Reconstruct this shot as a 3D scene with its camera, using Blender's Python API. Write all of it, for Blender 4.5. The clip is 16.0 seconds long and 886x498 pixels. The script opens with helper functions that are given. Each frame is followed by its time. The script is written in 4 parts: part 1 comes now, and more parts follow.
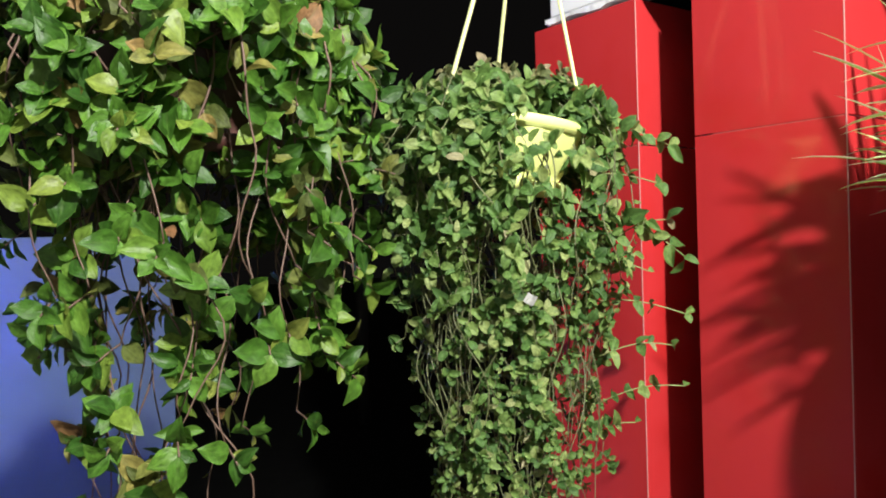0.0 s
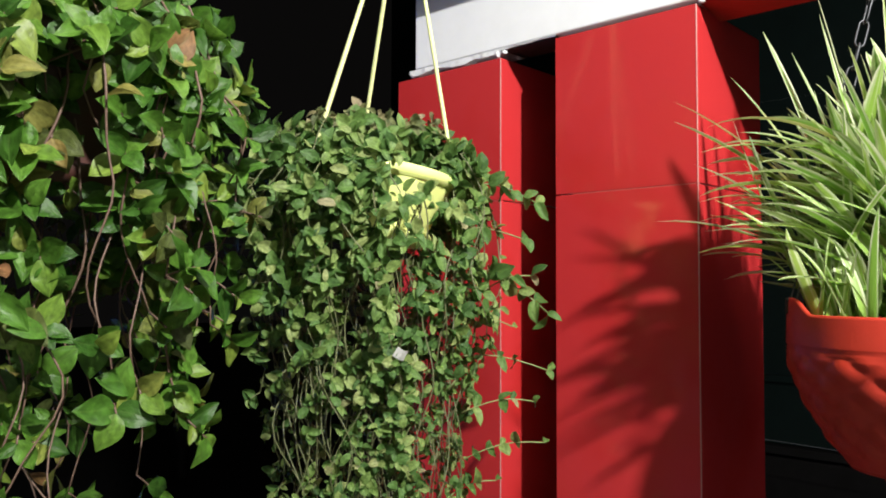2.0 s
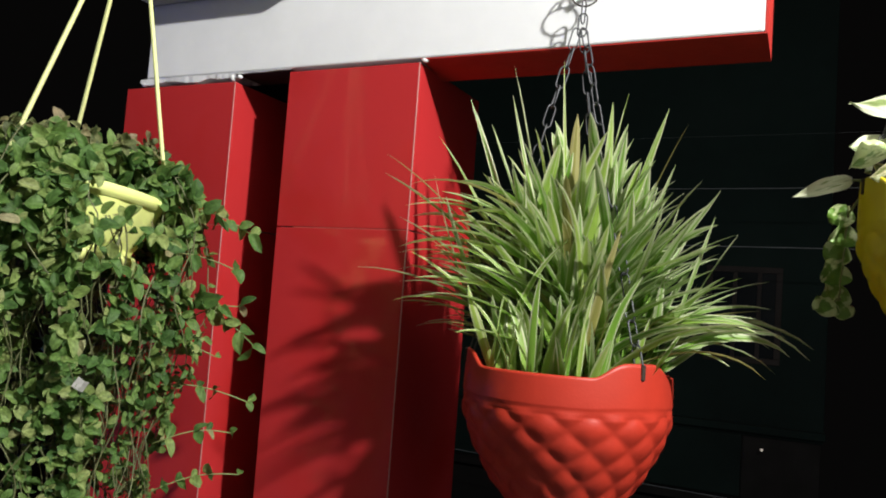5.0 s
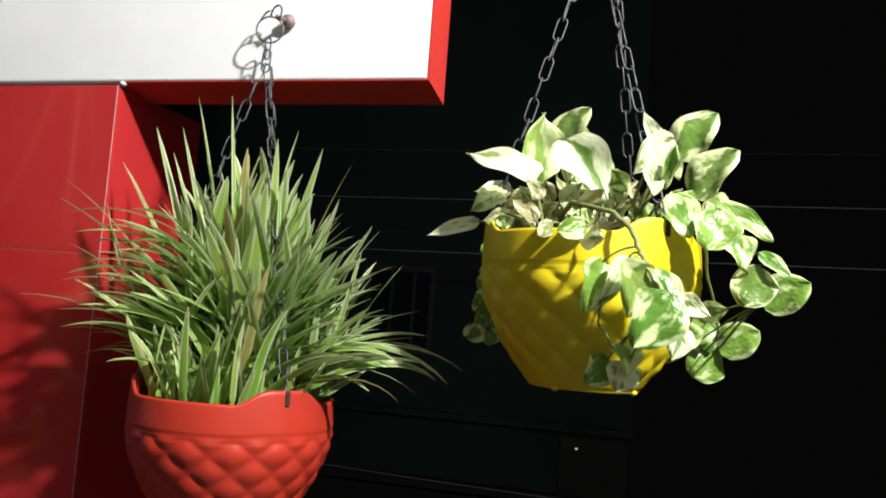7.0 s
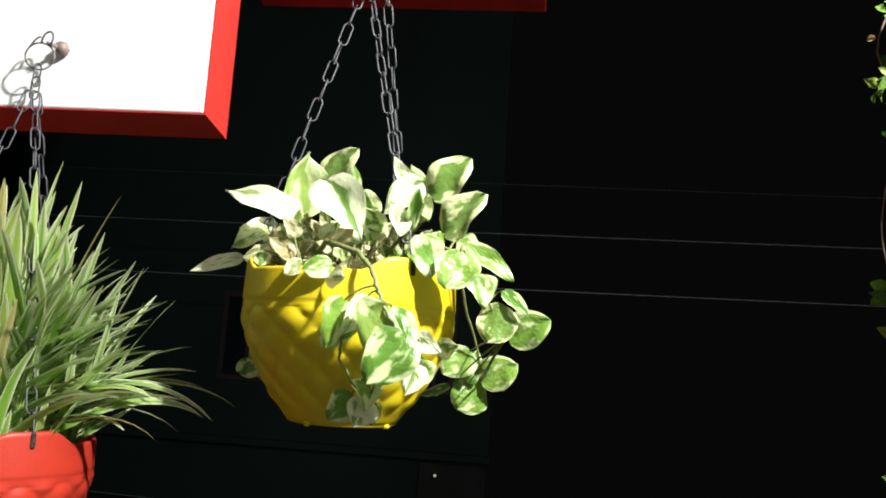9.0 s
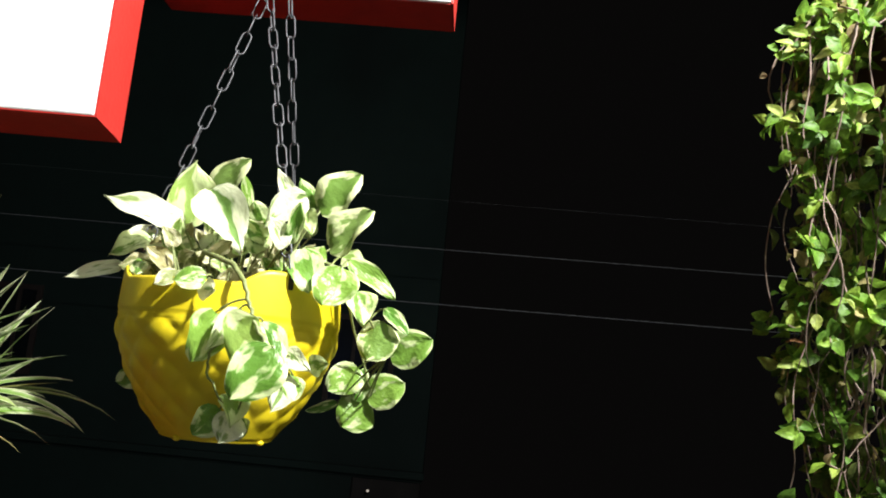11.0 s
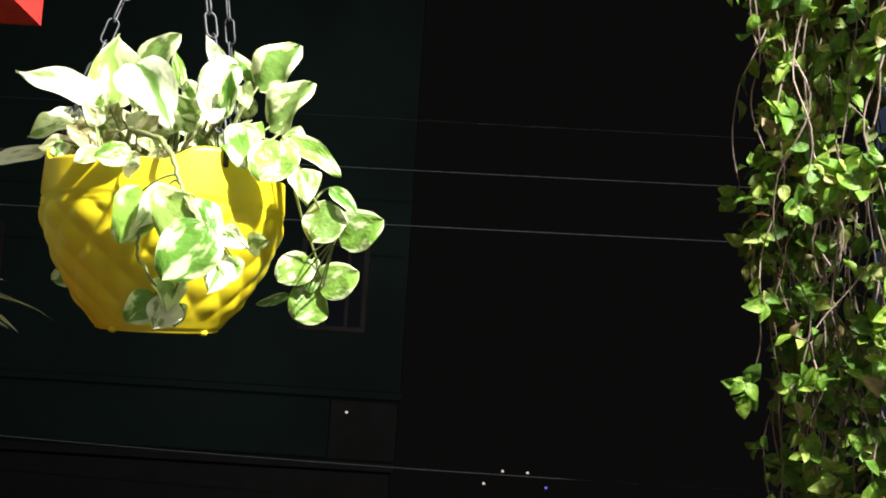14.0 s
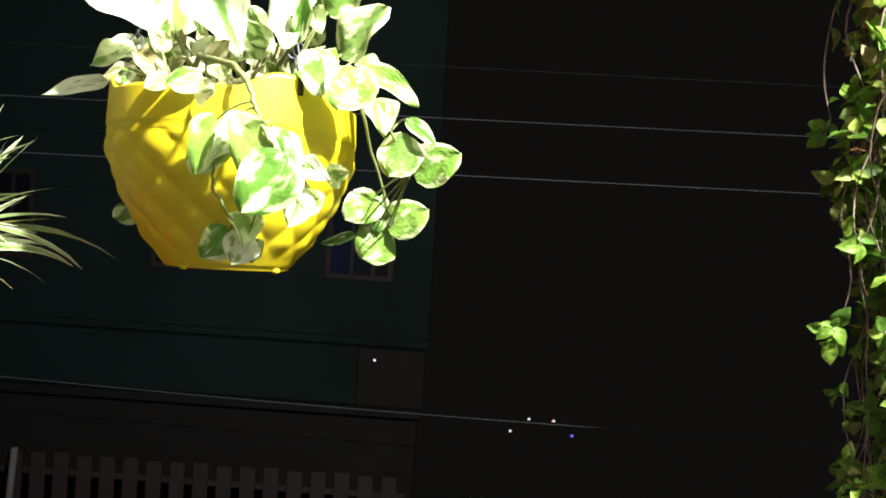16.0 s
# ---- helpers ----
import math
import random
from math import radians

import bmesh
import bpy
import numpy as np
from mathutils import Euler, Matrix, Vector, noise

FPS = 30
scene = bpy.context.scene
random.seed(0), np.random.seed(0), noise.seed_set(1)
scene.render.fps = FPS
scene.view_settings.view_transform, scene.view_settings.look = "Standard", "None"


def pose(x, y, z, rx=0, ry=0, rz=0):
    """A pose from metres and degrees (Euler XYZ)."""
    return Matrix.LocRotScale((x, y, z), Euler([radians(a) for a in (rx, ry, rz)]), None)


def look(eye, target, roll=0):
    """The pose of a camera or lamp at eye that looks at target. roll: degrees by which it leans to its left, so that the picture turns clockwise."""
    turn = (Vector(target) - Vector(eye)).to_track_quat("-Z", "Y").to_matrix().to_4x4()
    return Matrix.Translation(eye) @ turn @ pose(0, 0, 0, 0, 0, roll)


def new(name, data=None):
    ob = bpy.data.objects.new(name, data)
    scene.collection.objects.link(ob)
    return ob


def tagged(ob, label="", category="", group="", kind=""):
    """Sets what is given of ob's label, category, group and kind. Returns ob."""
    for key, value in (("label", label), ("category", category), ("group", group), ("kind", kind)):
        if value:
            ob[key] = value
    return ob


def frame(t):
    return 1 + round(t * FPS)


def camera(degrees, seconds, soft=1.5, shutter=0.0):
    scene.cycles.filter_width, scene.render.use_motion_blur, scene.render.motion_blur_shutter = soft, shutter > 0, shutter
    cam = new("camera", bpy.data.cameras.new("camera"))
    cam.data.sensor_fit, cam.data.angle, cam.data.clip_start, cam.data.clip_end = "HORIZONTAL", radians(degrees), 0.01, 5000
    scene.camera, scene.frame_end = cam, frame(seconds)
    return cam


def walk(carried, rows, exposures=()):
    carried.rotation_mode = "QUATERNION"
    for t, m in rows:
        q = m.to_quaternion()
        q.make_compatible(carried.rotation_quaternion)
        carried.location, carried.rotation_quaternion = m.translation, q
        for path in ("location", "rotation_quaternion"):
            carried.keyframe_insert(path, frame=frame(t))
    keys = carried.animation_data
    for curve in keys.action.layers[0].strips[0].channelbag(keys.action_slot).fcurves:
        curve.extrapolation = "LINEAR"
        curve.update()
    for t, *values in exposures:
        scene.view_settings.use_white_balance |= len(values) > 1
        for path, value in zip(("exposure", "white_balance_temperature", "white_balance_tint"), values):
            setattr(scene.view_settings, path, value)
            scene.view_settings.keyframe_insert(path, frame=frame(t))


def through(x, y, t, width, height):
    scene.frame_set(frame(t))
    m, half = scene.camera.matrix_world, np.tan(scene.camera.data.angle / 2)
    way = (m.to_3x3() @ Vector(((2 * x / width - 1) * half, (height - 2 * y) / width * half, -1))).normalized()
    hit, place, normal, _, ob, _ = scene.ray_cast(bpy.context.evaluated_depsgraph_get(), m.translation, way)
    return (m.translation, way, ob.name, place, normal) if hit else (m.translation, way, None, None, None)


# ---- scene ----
cam = camera(58.1, 16.0, 1.9)
PATH = [
    (0, (0.484, -0.915, 1.738), (-1.152, 0.235, 1.713), -1.7),
    (0.5, (0.463, -0.926, 1.74), (-1.133, 0.278, 1.772), -1.5),
    (1, (0.44, -0.934, 1.738), (-1.09, 0.354, 1.799), -1.7),
    (1.5, (0.424, -0.928, 1.739), (-1.011, 0.462, 1.81), -0.9),
    (2, (0.431, -0.926, 1.742), (-0.926, 0.541, 1.832), 0.2),
    (2.5, (0.435, -0.931, 1.745), (-0.861, 0.588, 1.859), 1.0),
    (3, (0.436, -0.932, 1.746), (-0.792, 0.641, 1.887), 1.5),
    (3.2, (0.445, -0.931, 1.746), (-0.762, 0.658, 1.896), 1.8),
    (5.5, (0.51, -0.908, 1.799), (-0.218, 0.951, 1.914), 4.2),
    (6, (0.541, -0.908, 1.82), (-0.065, 0.996, 1.917), 3.7),
    (6.5, (0.6, -0.885, 1.815), (0.021, 1.023, 1.964), 3.4),
    (7, (0.696, -0.88, 1.816), (0.177, 1.043, 1.991), 4.2),
    (7.5, (0.733, -0.875, 1.821), (0.312, 1.072, 1.998), 3.6),
    (8, (0.782, -0.882, 1.823), (0.445, 1.08, 2.021), 4.5),
    (8.5, (0.814, -0.881, 1.826), (0.54, 1.087, 2.059), 5.2),
    (9, (0.811, -0.879, 1.833), (0.603, 1.093, 2.096), 3.8),
    (9.5, (0.848, -0.88, 1.841), (0.664, 1.089, 2.138), 5.4),
    (12, (0.88, -0.867, 1.843), (0.87, 1.109, 2.156), 4.3),
    (12.5, (0.884, -0.869, 1.846), (0.917, 1.109, 2.138), 4.0),
    (13, (0.886, -0.869, 1.837), (0.943, 1.116, 2.077), 3.7),
    (13.5, (0.903, -0.821, 1.81), (0.931, 1.172, 1.983), 4.0),
    (14, (0.899, -0.819, 1.801), (0.897, 1.177, 1.932), 3.5),
    (14.5, (0.9, -0.806, 1.798), (0.83, 1.19, 1.895), 3.6),
    (15, (0.893, -0.81, 1.796), (0.779, 1.185, 1.869), 3.7),
    (15.5, (0.867, -0.824, 1.788), (0.733, 1.171, 1.824), 3.3),
    (16, (0.847, -0.783, 1.786), (0.796, 1.216, 1.79), 3.7),
]
EXPOSURES = [(0.0, 0.3), (1.5, 0.16), (3.0, -0.18), (5.5, -0.5), (7.0, -0.48), (8.5, -0.25), (9.5, -0.26), (12.5, -0.04), (14.0, 0.32), (16.0, 0.72)]
walk(cam, [(t, look(eye, target, roll)) for t, eye, target, roll in PATH], EXPOSURES)

# ---- night sky and lamps ----
world = bpy.data.worlds.new("night")
scene.world = world
world.use_nodes = True
world.node_tree.nodes["Background"].inputs[0].default_value = (1.0, 0.92, 0.88, 1)
world.node_tree.nodes["Background"].inputs[1].default_value = 0.0029

LAMP = (1.62, -0.92, 3.03)


def point_lamp(name, place, watts, colour, radius):
    data = bpy.data.lights.new(name, "POINT")
    data.energy, data.color, data.shadow_soft_size = watts, colour, radius
    ob = new(name, data)
    ob.location = place
    return ob


point_lamp("porch_lamp_light", LAMP, 430, (1.0, 0.975, 0.93), 0.045)
point_lamp("blue_lamp_light", (-2.3, -0.9, 1.5), 15, (0.1, 0.17, 1.0), 0.05)


# ---- materials ----
def material(name, colour, rough=0.5, metal=0.0, coat=0.0, vary=0.12, scale=30.0, bump=0.0, bump_scale=200.0,
             spec=0.5, second=None, second_scale=4.0, sss=0.0, stretch=(1, 1, 1)):
    """A procedural surface: a base colour that drifts at two scales, with fine relief."""
    m = bpy.data.materials.new(name)
    m.use_nodes = True
    nt = m.node_tree
    b = nt.nodes["Principled BSDF"]
    b.inputs["Roughness"].default_value, b.inputs["Metallic"].default_value = rough, metal
    b.inputs["Coat Weight"].default_value, b.inputs["Coat Roughness"].default_value = coat, 0.08
    b.inputs["Specular IOR Level"].default_value = spec
    if sss:
        b.inputs["Subsurface Weight"].default_value = sss
        b.inputs["Subsurface Radius"].default_value = (0.01, 0.01, 0.004)
    tc = nt.nodes.new("ShaderNodeTexCoord")
    fine = nt.nodes.new("ShaderNodeTexNoise")
    fine.inputs["Scale"].default_value, fine.inputs["Detail"].default_value = scale, 6
    nt.links.new(tc.outputs["Object"], fine.inputs["Vector"])
    big = nt.nodes.new("ShaderNodeTexNoise")
    big.inputs["Scale"].default_value, big.inputs["Detail"].default_value = second_scale, 3
    nt.links.new(tc.outputs["Object"], big.inputs["Vector"])
    ramp = nt.nodes.new("ShaderNodeMix")
    ramp.data_type = "RGBA"
    dark = [c * (1 - 2 * vary) for c in colour]
    light = [min(1, c * (1 + vary)) for c in colour]
    ramp.inputs["A"].default_value, ramp.inputs["B"].default_value = (*dark, 1), (*light, 1)
    nt.links.new(fine.outputs["Fac"], ramp.inputs["Factor"])
    last = ramp.outputs["Result"]
    if second:
        mix = nt.nodes.new("ShaderNodeMix")
        mix.data_type = "RGBA"
        mix.inputs["B"].default_value = (*second, 1)
        curve = nt.nodes.new("ShaderNodeMapRange")
        curve.inputs["From Min"].default_value, curve.inputs["From Max"].default_value = 0.5, 0.75
        nt.links.new(big.outputs["Fac"], curve.inputs["Value"])
        nt.links.new(curve.outputs["Result"], mix.inputs["Factor"])
        nt.links.new(last, mix.inputs["A"])
        last = mix.outputs["Result"]
    nt.links.new(last, b.inputs["Base Color"])
    wear = nt.nodes.new("ShaderNodeMapRange")
    wear.inputs["To Min"].default_value, wear.inputs["To Max"].default_value = rough * 0.8, min(1, rough * 1.25)
    nt.links.new(big.outputs["Fac"], wear.inputs["Value"])
    nt.links.new(wear.outputs["Result"], b.inputs["Roughness"])
    if bump:
        n2 = nt.nodes.new("ShaderNodeTexNoise")
        n2.inputs["Scale"].default_value, n2.inputs["Detail"].default_value = bump_scale, 5
        mp = nt.nodes.new("ShaderNodeMapping")
        mp.inputs["Scale"].default_value = stretch
        nt.links.new(tc.outputs["Object"], mp.inputs["Vector"])
        nt.links.new(mp.outputs["Vector"], n2.inputs["Vector"])
        bp = nt.nodes.new("ShaderNodeBump")
        bp.inputs["Strength"].default_value, bp.inputs["Distance"].default_value = bump, 0.002
        nt.links.new(n2.outputs["Fac"], bp.inputs["Height"])
        nt.links.new(bp.outputs["Normal"], b.inputs["Normal"])
    return m


def leaf_material(name, tones, rough=0.35, gleam=0.5, through=0.25, veins=True):
    """A leaf: its tone differs from leaf to leaf, with a paler midrib and light passing through."""
    m = bpy.data.materials.new(name)
    m.use_nodes = True
    nt = m.node_tree
    out, b = nt.nodes["Material Output"], nt.nodes["Principled BSDF"]
    b.inputs["Roughness"].default_value, b.inputs["Specular IOR Level"].default_value = rough, gleam
    info = nt.nodes.new("ShaderNodeObjectInfo")
    geo = nt.nodes.new("ShaderNodeNewGeometry")
    add = nt.nodes.new("ShaderNodeMath")
    add.operation = "ADD"
    nt.links.new(info.outputs["Random"], add.inputs[0])
    nt.links.new(geo.outputs["Random Per Island"], add.inputs[1])
    frac = nt.nodes.new("ShaderNodeMath")
    frac.operation = "FRACT"
    nt.links.new(add.outputs[0], frac.inputs[0])
    ramp = nt.nodes.new("ShaderNodeValToRGB")
    while len(ramp.color_ramp.elements) < len(tones):
        ramp.color_ramp.elements.new(0.5)
    for e, (p, c) in zip(ramp.color_ramp.elements, tones):
        e.position, e.color = p, (*c, 1)
    nt.links.new(frac.outputs[0], ramp.inputs["Fac"])
    tc = nt.nodes.new("ShaderNodeTexCoord")
    noise_t = nt.nodes.new("ShaderNodeTexNoise")
    noise_t.inputs["Scale"].default_value, noise_t.inputs["Detail"].default_value = 4.5, 5
    shift = nt.nodes.new("ShaderNodeCombineXYZ")
    spread = nt.nodes.new("ShaderNodeMath")
    spread.operation = "MULTIPLY"
    spread.inputs[1].default_value = 53.0
    nt.links.new(add.outputs[0], spread.inputs[0])
    nt.links.new(spread.outputs[0], shift.inputs["Z"])
    own = nt.nodes.new("ShaderNodeVectorMath")
    nt.links.new(tc.outputs["UV"], own.inputs[0])
    nt.links.new(shift.outputs[0], own.inputs[1])
    nt.links.new(own.outputs[0], noise_t.inputs["Vector"])
    dent = nt.nodes.new("ShaderNodeBump")
    dent.inputs["Strength"].default_value, dent.inputs["Distance"].default_value = 0.45, 0.003
    nt.links.new(noise_t.outputs["Fac"], dent.inputs["Height"])
    nt.links.new(dent.outputs["Normal"], b.inputs["Normal"])
    hsv = nt.nodes.new("ShaderNodeHueSaturation")
    val = nt.nodes.new("ShaderNodeMapRange")
    val.inputs["From Min"].default_value, val.inputs["From Max"].default_value = 0.3, 0.7
    val.inputs["To Min"].default_value, val.inputs["To Max"].default_value = 0.62, 1.38
    nt.links.new(noise_t.outputs["Fac"], val.inputs["Value"])
    nt.links.new(val.outputs["Result"], hsv.inputs["Value"])
    nt.links.new(ramp.outputs["Color"], hsv.inputs["Color"])
    last = hsv.outputs["Color"]
    if veins:
        sep = nt.nodes.new("ShaderNodeSeparateXYZ")
        nt.links.new(tc.outputs["UV"], sep.inputs[0])
        rib = nt.nodes.new("ShaderNodeMapRange")
        sub = nt.nodes.new("ShaderNodeMath")
        sub.operation = "SUBTRACT"
        sub.inputs[1].default_value = 0.5
        nt.links.new(sep.outputs["X"], sub.inputs[0])
        ab = nt.nodes.new("ShaderNodeMath")
        ab.operation = "ABSOLUTE"
        nt.links.new(sub.outputs[0], ab.inputs[0])
        rib.inputs["From Min"].default_value, rib.inputs["From Max"].default_value = 0.0, 0.06
        rib.inputs["To Min"].default_value, rib.inputs["To Max"].default_value = 0.09, 0.0
        nt.links.new(ab.outputs[0], rib.inputs["Value"])
        mix = nt.nodes.new("ShaderNodeMix")
        mix.data_type = "RGBA"
        mix.inputs["B"].default_value = (0.3, 0.42, 0.12, 1)
        nt.links.new(rib.outputs["Result"], mix.inputs["Factor"])
        nt.links.new(last, mix.inputs["A"])
        last = mix.outputs["Result"]
    nt.links.new(last, b.inputs["Base Color"])
    tr = nt.nodes.new("ShaderNodeBsdfTranslucent")
    nt.links.new(last, tr.inputs["Color"])
    mixs = nt.nodes.new("ShaderNodeMixShader")
    mixs.inputs[0].default_value = through
    nt.links.new(b.outputs[0], mixs.inputs[1])
    nt.links.new(tr.outputs[0], mixs.inputs[2])
    nt.links.new(mixs.outputs[0], out.inputs["Surface"])
    return m


def patterned_leaf(name, green, green2, pale, kind, rough=0.38, level=0.55):
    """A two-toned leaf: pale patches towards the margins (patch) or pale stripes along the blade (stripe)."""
    m = bpy.data.materials.new(name)
    m.use_nodes = True
    nt = m.node_tree
    out, b = nt.nodes["Material Output"], nt.nodes["Principled BSDF"]
    b.inputs["Roughness"].default_value, b.inputs["Specular IOR Level"].default_value = rough, 0.45
    info, tc = nt.nodes.new("ShaderNodeObjectInfo"), nt.nodes.new("ShaderNodeTexCoord")
    mul = nt.nodes.new("ShaderNodeMath")
    mul.operation = "MULTIPLY"
    mul.inputs[1].default_value = 37.0
    nt.links.new(info.outputs["Random"], mul.inputs[0])
    comb = nt.nodes.new("ShaderNodeCombineXYZ")
    nt.links.new(mul.outputs[0], comb.inputs["Z"])
    vec = nt.nodes.new("ShaderNodeVectorMath")
    nt.links.new(tc.outputs["UV"], vec.inputs[0])
    nt.links.new(comb.outputs[0], vec.inputs[1])
    mp = nt.nodes.new("ShaderNodeMapping")
    mp.inputs["Scale"].default_value = {"patch": (3.4, 1.9, 1.0), "rimmed": (4.0, 3.0, 1.0), "stripe": (4.2, 0.3, 1.0)}[kind]
    nt.links.new(vec.outputs[0], mp.inputs["Vector"])
    nz = nt.nodes.new("ShaderNodeTexNoise")
    nz.inputs["Scale"].default_value, nz.inputs["Detail"].default_value = 1.0, 1.0 if kind == "stripe" else 2.5
    nt.links.new(mp.outputs[0], nz.inputs["Vector"])
    sep = nt.nodes.new("ShaderNodeSeparateXYZ")
    nt.links.new(tc.outputs["UV"], sep.inputs[0])
    sub = nt.nodes.new("ShaderNodeMath")
    sub.operation = "SUBTRACT"
    sub.inputs[1].default_value = 0.5
    nt.links.new(sep.outputs["X"], sub.inputs[0])
    ab = nt.nodes.new("ShaderNodeMath")
    ab.operation = "ABSOLUTE"
    nt.links.new(sub.outputs[0], ab.inputs[0])
    edge = nt.nodes.new("ShaderNodeMath")
    edge.operation = "MULTIPLY_ADD"
    edge.inputs[1].default_value = {"patch": 0.3, "rimmed": 0.85, "stripe": 0.9}[kind]
    nt.links.new(ab.outputs[0], edge.inputs[0])
    nt.links.new(nz.outputs["Fac"], edge.inputs[2])
    cut = nt.nodes.new("ShaderNodeMapRange")
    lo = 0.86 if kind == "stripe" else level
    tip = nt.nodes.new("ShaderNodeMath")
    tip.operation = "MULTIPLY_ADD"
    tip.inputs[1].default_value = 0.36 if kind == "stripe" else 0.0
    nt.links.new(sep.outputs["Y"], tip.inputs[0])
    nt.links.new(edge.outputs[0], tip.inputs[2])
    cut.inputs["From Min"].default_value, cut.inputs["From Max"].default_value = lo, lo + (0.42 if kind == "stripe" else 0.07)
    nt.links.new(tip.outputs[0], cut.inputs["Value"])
    g = nt.nodes.new("ShaderNodeMix")
    g.data_type = "RGBA"
    g.inputs["A"].default_value, g.inputs["B"].default_value = (*green, 1), (*green2, 1)
    nt.links.new(info.outputs["Random"], g.inputs["Factor"])
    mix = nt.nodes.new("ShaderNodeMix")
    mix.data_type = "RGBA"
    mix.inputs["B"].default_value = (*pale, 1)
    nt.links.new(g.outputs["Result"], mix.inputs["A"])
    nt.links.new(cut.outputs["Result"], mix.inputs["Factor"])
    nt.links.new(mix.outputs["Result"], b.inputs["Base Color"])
    rel = nt.nodes.new("ShaderNodeTexNoise")
    rel.inputs["Scale"].default_value, rel.inputs["Detail"].default_value = 5.0, 2.0
    nt.links.new(vec.outputs[0], rel.inputs["Vector"])
    bp = nt.nodes.new("ShaderNodeBump")
    bp.inputs["Strength"].default_value, bp.inputs["Distance"].default_value = 0.2 if kind == "stripe" else 0.6, 0.004
    nt.links.new(rel.outputs["Fac"], bp.inputs["Height"])
    nt.links.new(bp.outputs["Normal"], b.inputs["Normal"])
    tr = nt.nodes.new("ShaderNodeBsdfTranslucent")
    nt.links.new(mix.outputs["Result"], tr.inputs["Color"])
    ms = nt.nodes.new("ShaderNodeMixShader")
    ms.inputs[0].default_value = 0.36 if kind == "stripe" else 0.22
    nt.links.new(b.outputs[0], ms.inputs[1])
    nt.links.new(tr.outputs[0], ms.inputs[2])
    nt.links.new(ms.outputs[0], out.inputs["Surface"])
    return m


def glowing(name, colour, strength):
    m = bpy.data.materials.new(name)
    m.use_nodes = True
    b = m.node_tree.nodes["Principled BSDF"]
    b.inputs["Emission Color"].default_value, b.inputs["Emission Strength"].default_value = (*colour, 1), strength
    return m


# black surface with weak emission, so distant night haze is its own glow
HAZE_GLOW = glowing("haze_glow", (1.0, 0.92, 0.88), 0.0029)
HAZE_GLOW.node_tree.nodes["Principled BSDF"].inputs["Base Color"].default_value = (0.0, 0.0, 0.0, 1)
HAZE_GLOW.node_tree.nodes["Principled BSDF"].inputs["Specular IOR Level"].default_value = 0.0
RED_PANEL = material("red_cladding", (0.5, 0.031, 0.034), 0.095, coat=0.0, vary=0.06, scale=3, second=(0.43, 0.018, 0.017), second_scale=6, bump=0.16, bump_scale=26, stretch=(1, 1, 0.04))
RED_PAINT = material("red_paint", (0.52, 0.03, 0.022), 0.55, vary=0.12, scale=40, bump=0.3, bump_scale=160)
WHITE = material("white_plaster", (0.84, 0.86, 0.88), 0.7, vary=0.04, scale=25, second=(0.78, 0.8, 0.83), second_scale=5, bump=0.12, bump_scale=90)
GREY_PLASTER = material("grey_plaster", (0.42, 0.42, 0.40), 0.85, vary=0.15, scale=40, second=(0.3, 0.29, 0.27), bump=0.6, bump_scale=180)
EDGE = material("pale_panel_edge", (0.55, 0.28, 0.26), 0.4, vary=0.08, scale=60)
SEAM = material("panel_seam", (0.5, 0.08, 0.07), 0.5, vary=0.3, scale=90)
TILE = material("floor_tile", (0.09, 0.08, 0.07), 0.45, vary=0.1, scale=20)
# ceiling and outer wall tones are set by how much light they bounce
CEILING = material("dim_bounce_ceiling", (0.18, 0.17, 0.16), 0.7, vary=0.15, scale=12, bump=0.2)
OUTER = material("outer_plaster", (0.19, 0.185, 0.18), 0.85, vary=0.08, scale=12, bump=0.3)
ASPHALT = material("asphalt", (0.05, 0.05, 0.05), 0.9, vary=0.2, scale=60, bump=0.5)
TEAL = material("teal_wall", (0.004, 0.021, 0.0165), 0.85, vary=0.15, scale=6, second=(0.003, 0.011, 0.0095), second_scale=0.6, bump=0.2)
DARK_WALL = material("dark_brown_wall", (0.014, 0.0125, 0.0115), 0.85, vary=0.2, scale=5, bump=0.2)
TIMBER = material("old_timber", (0.035, 0.026, 0.022), 0.7, vary=0.25, scale=18)
GLASS = material("dark_window_glass", (0.01, 0.014, 0.016), 0.2, vary=0.0, spec=0.15)
CHAIN = material("galvanised_steel", (0.1, 0.105, 0.115), 0.5, metal=0.7, vary=0.2, scale=120)
IRON = material("dark_iron", (0.12, 0.11, 0.1), 0.45, metal=0.8, vary=0.25, scale=90)
RUST = material("rusty_bolt", (0.27, 0.21, 0.19), 0.6, metal=0.4, vary=0.3, scale=200, bump=0.4, bump_scale=600)
YELLOW = material("yellow_plastic", (0.69, 0.555, 0.014), 0.42, vary=0.05, scale=40, sss=0.05, second=(0.64, 0.5, 0.012), second_scale=14, bump=0.06, bump_scale=300)
ORANGE_RED = material("red_plastic", (0.46, 0.034, 0.017), 0.45, vary=0.07, scale=40, second=(0.41, 0.03, 0.016), second_scale=14, bump=0.08, bump_scale=300)
LIME = material("lime_plastic", (0.84, 0.92, 0.32), 0.4, vary=0.05, scale=30, sss=0.1)
LIME_ROPE = material("lime_cord", (0.8, 0.85, 0.38), 0.55, vary=0.12, scale=400, bump=0.3, bump_scale=900)
BROWN_POT = material("brown_plastic", (0.06, 0.022, 0.016), 0.5, vary=0.15, scale=30)
SOIL_AND_HOLE = material("potting_soil_and_hole_shade", (0.035, 0.024, 0.016), 0.95, vary=0.4, scale=150, bump=1.0, bump_scale=250)
STEM_BROWN = material("brown_stem", (0.14, 0.085, 0.06), 0.6, vary=0.3, scale=150)
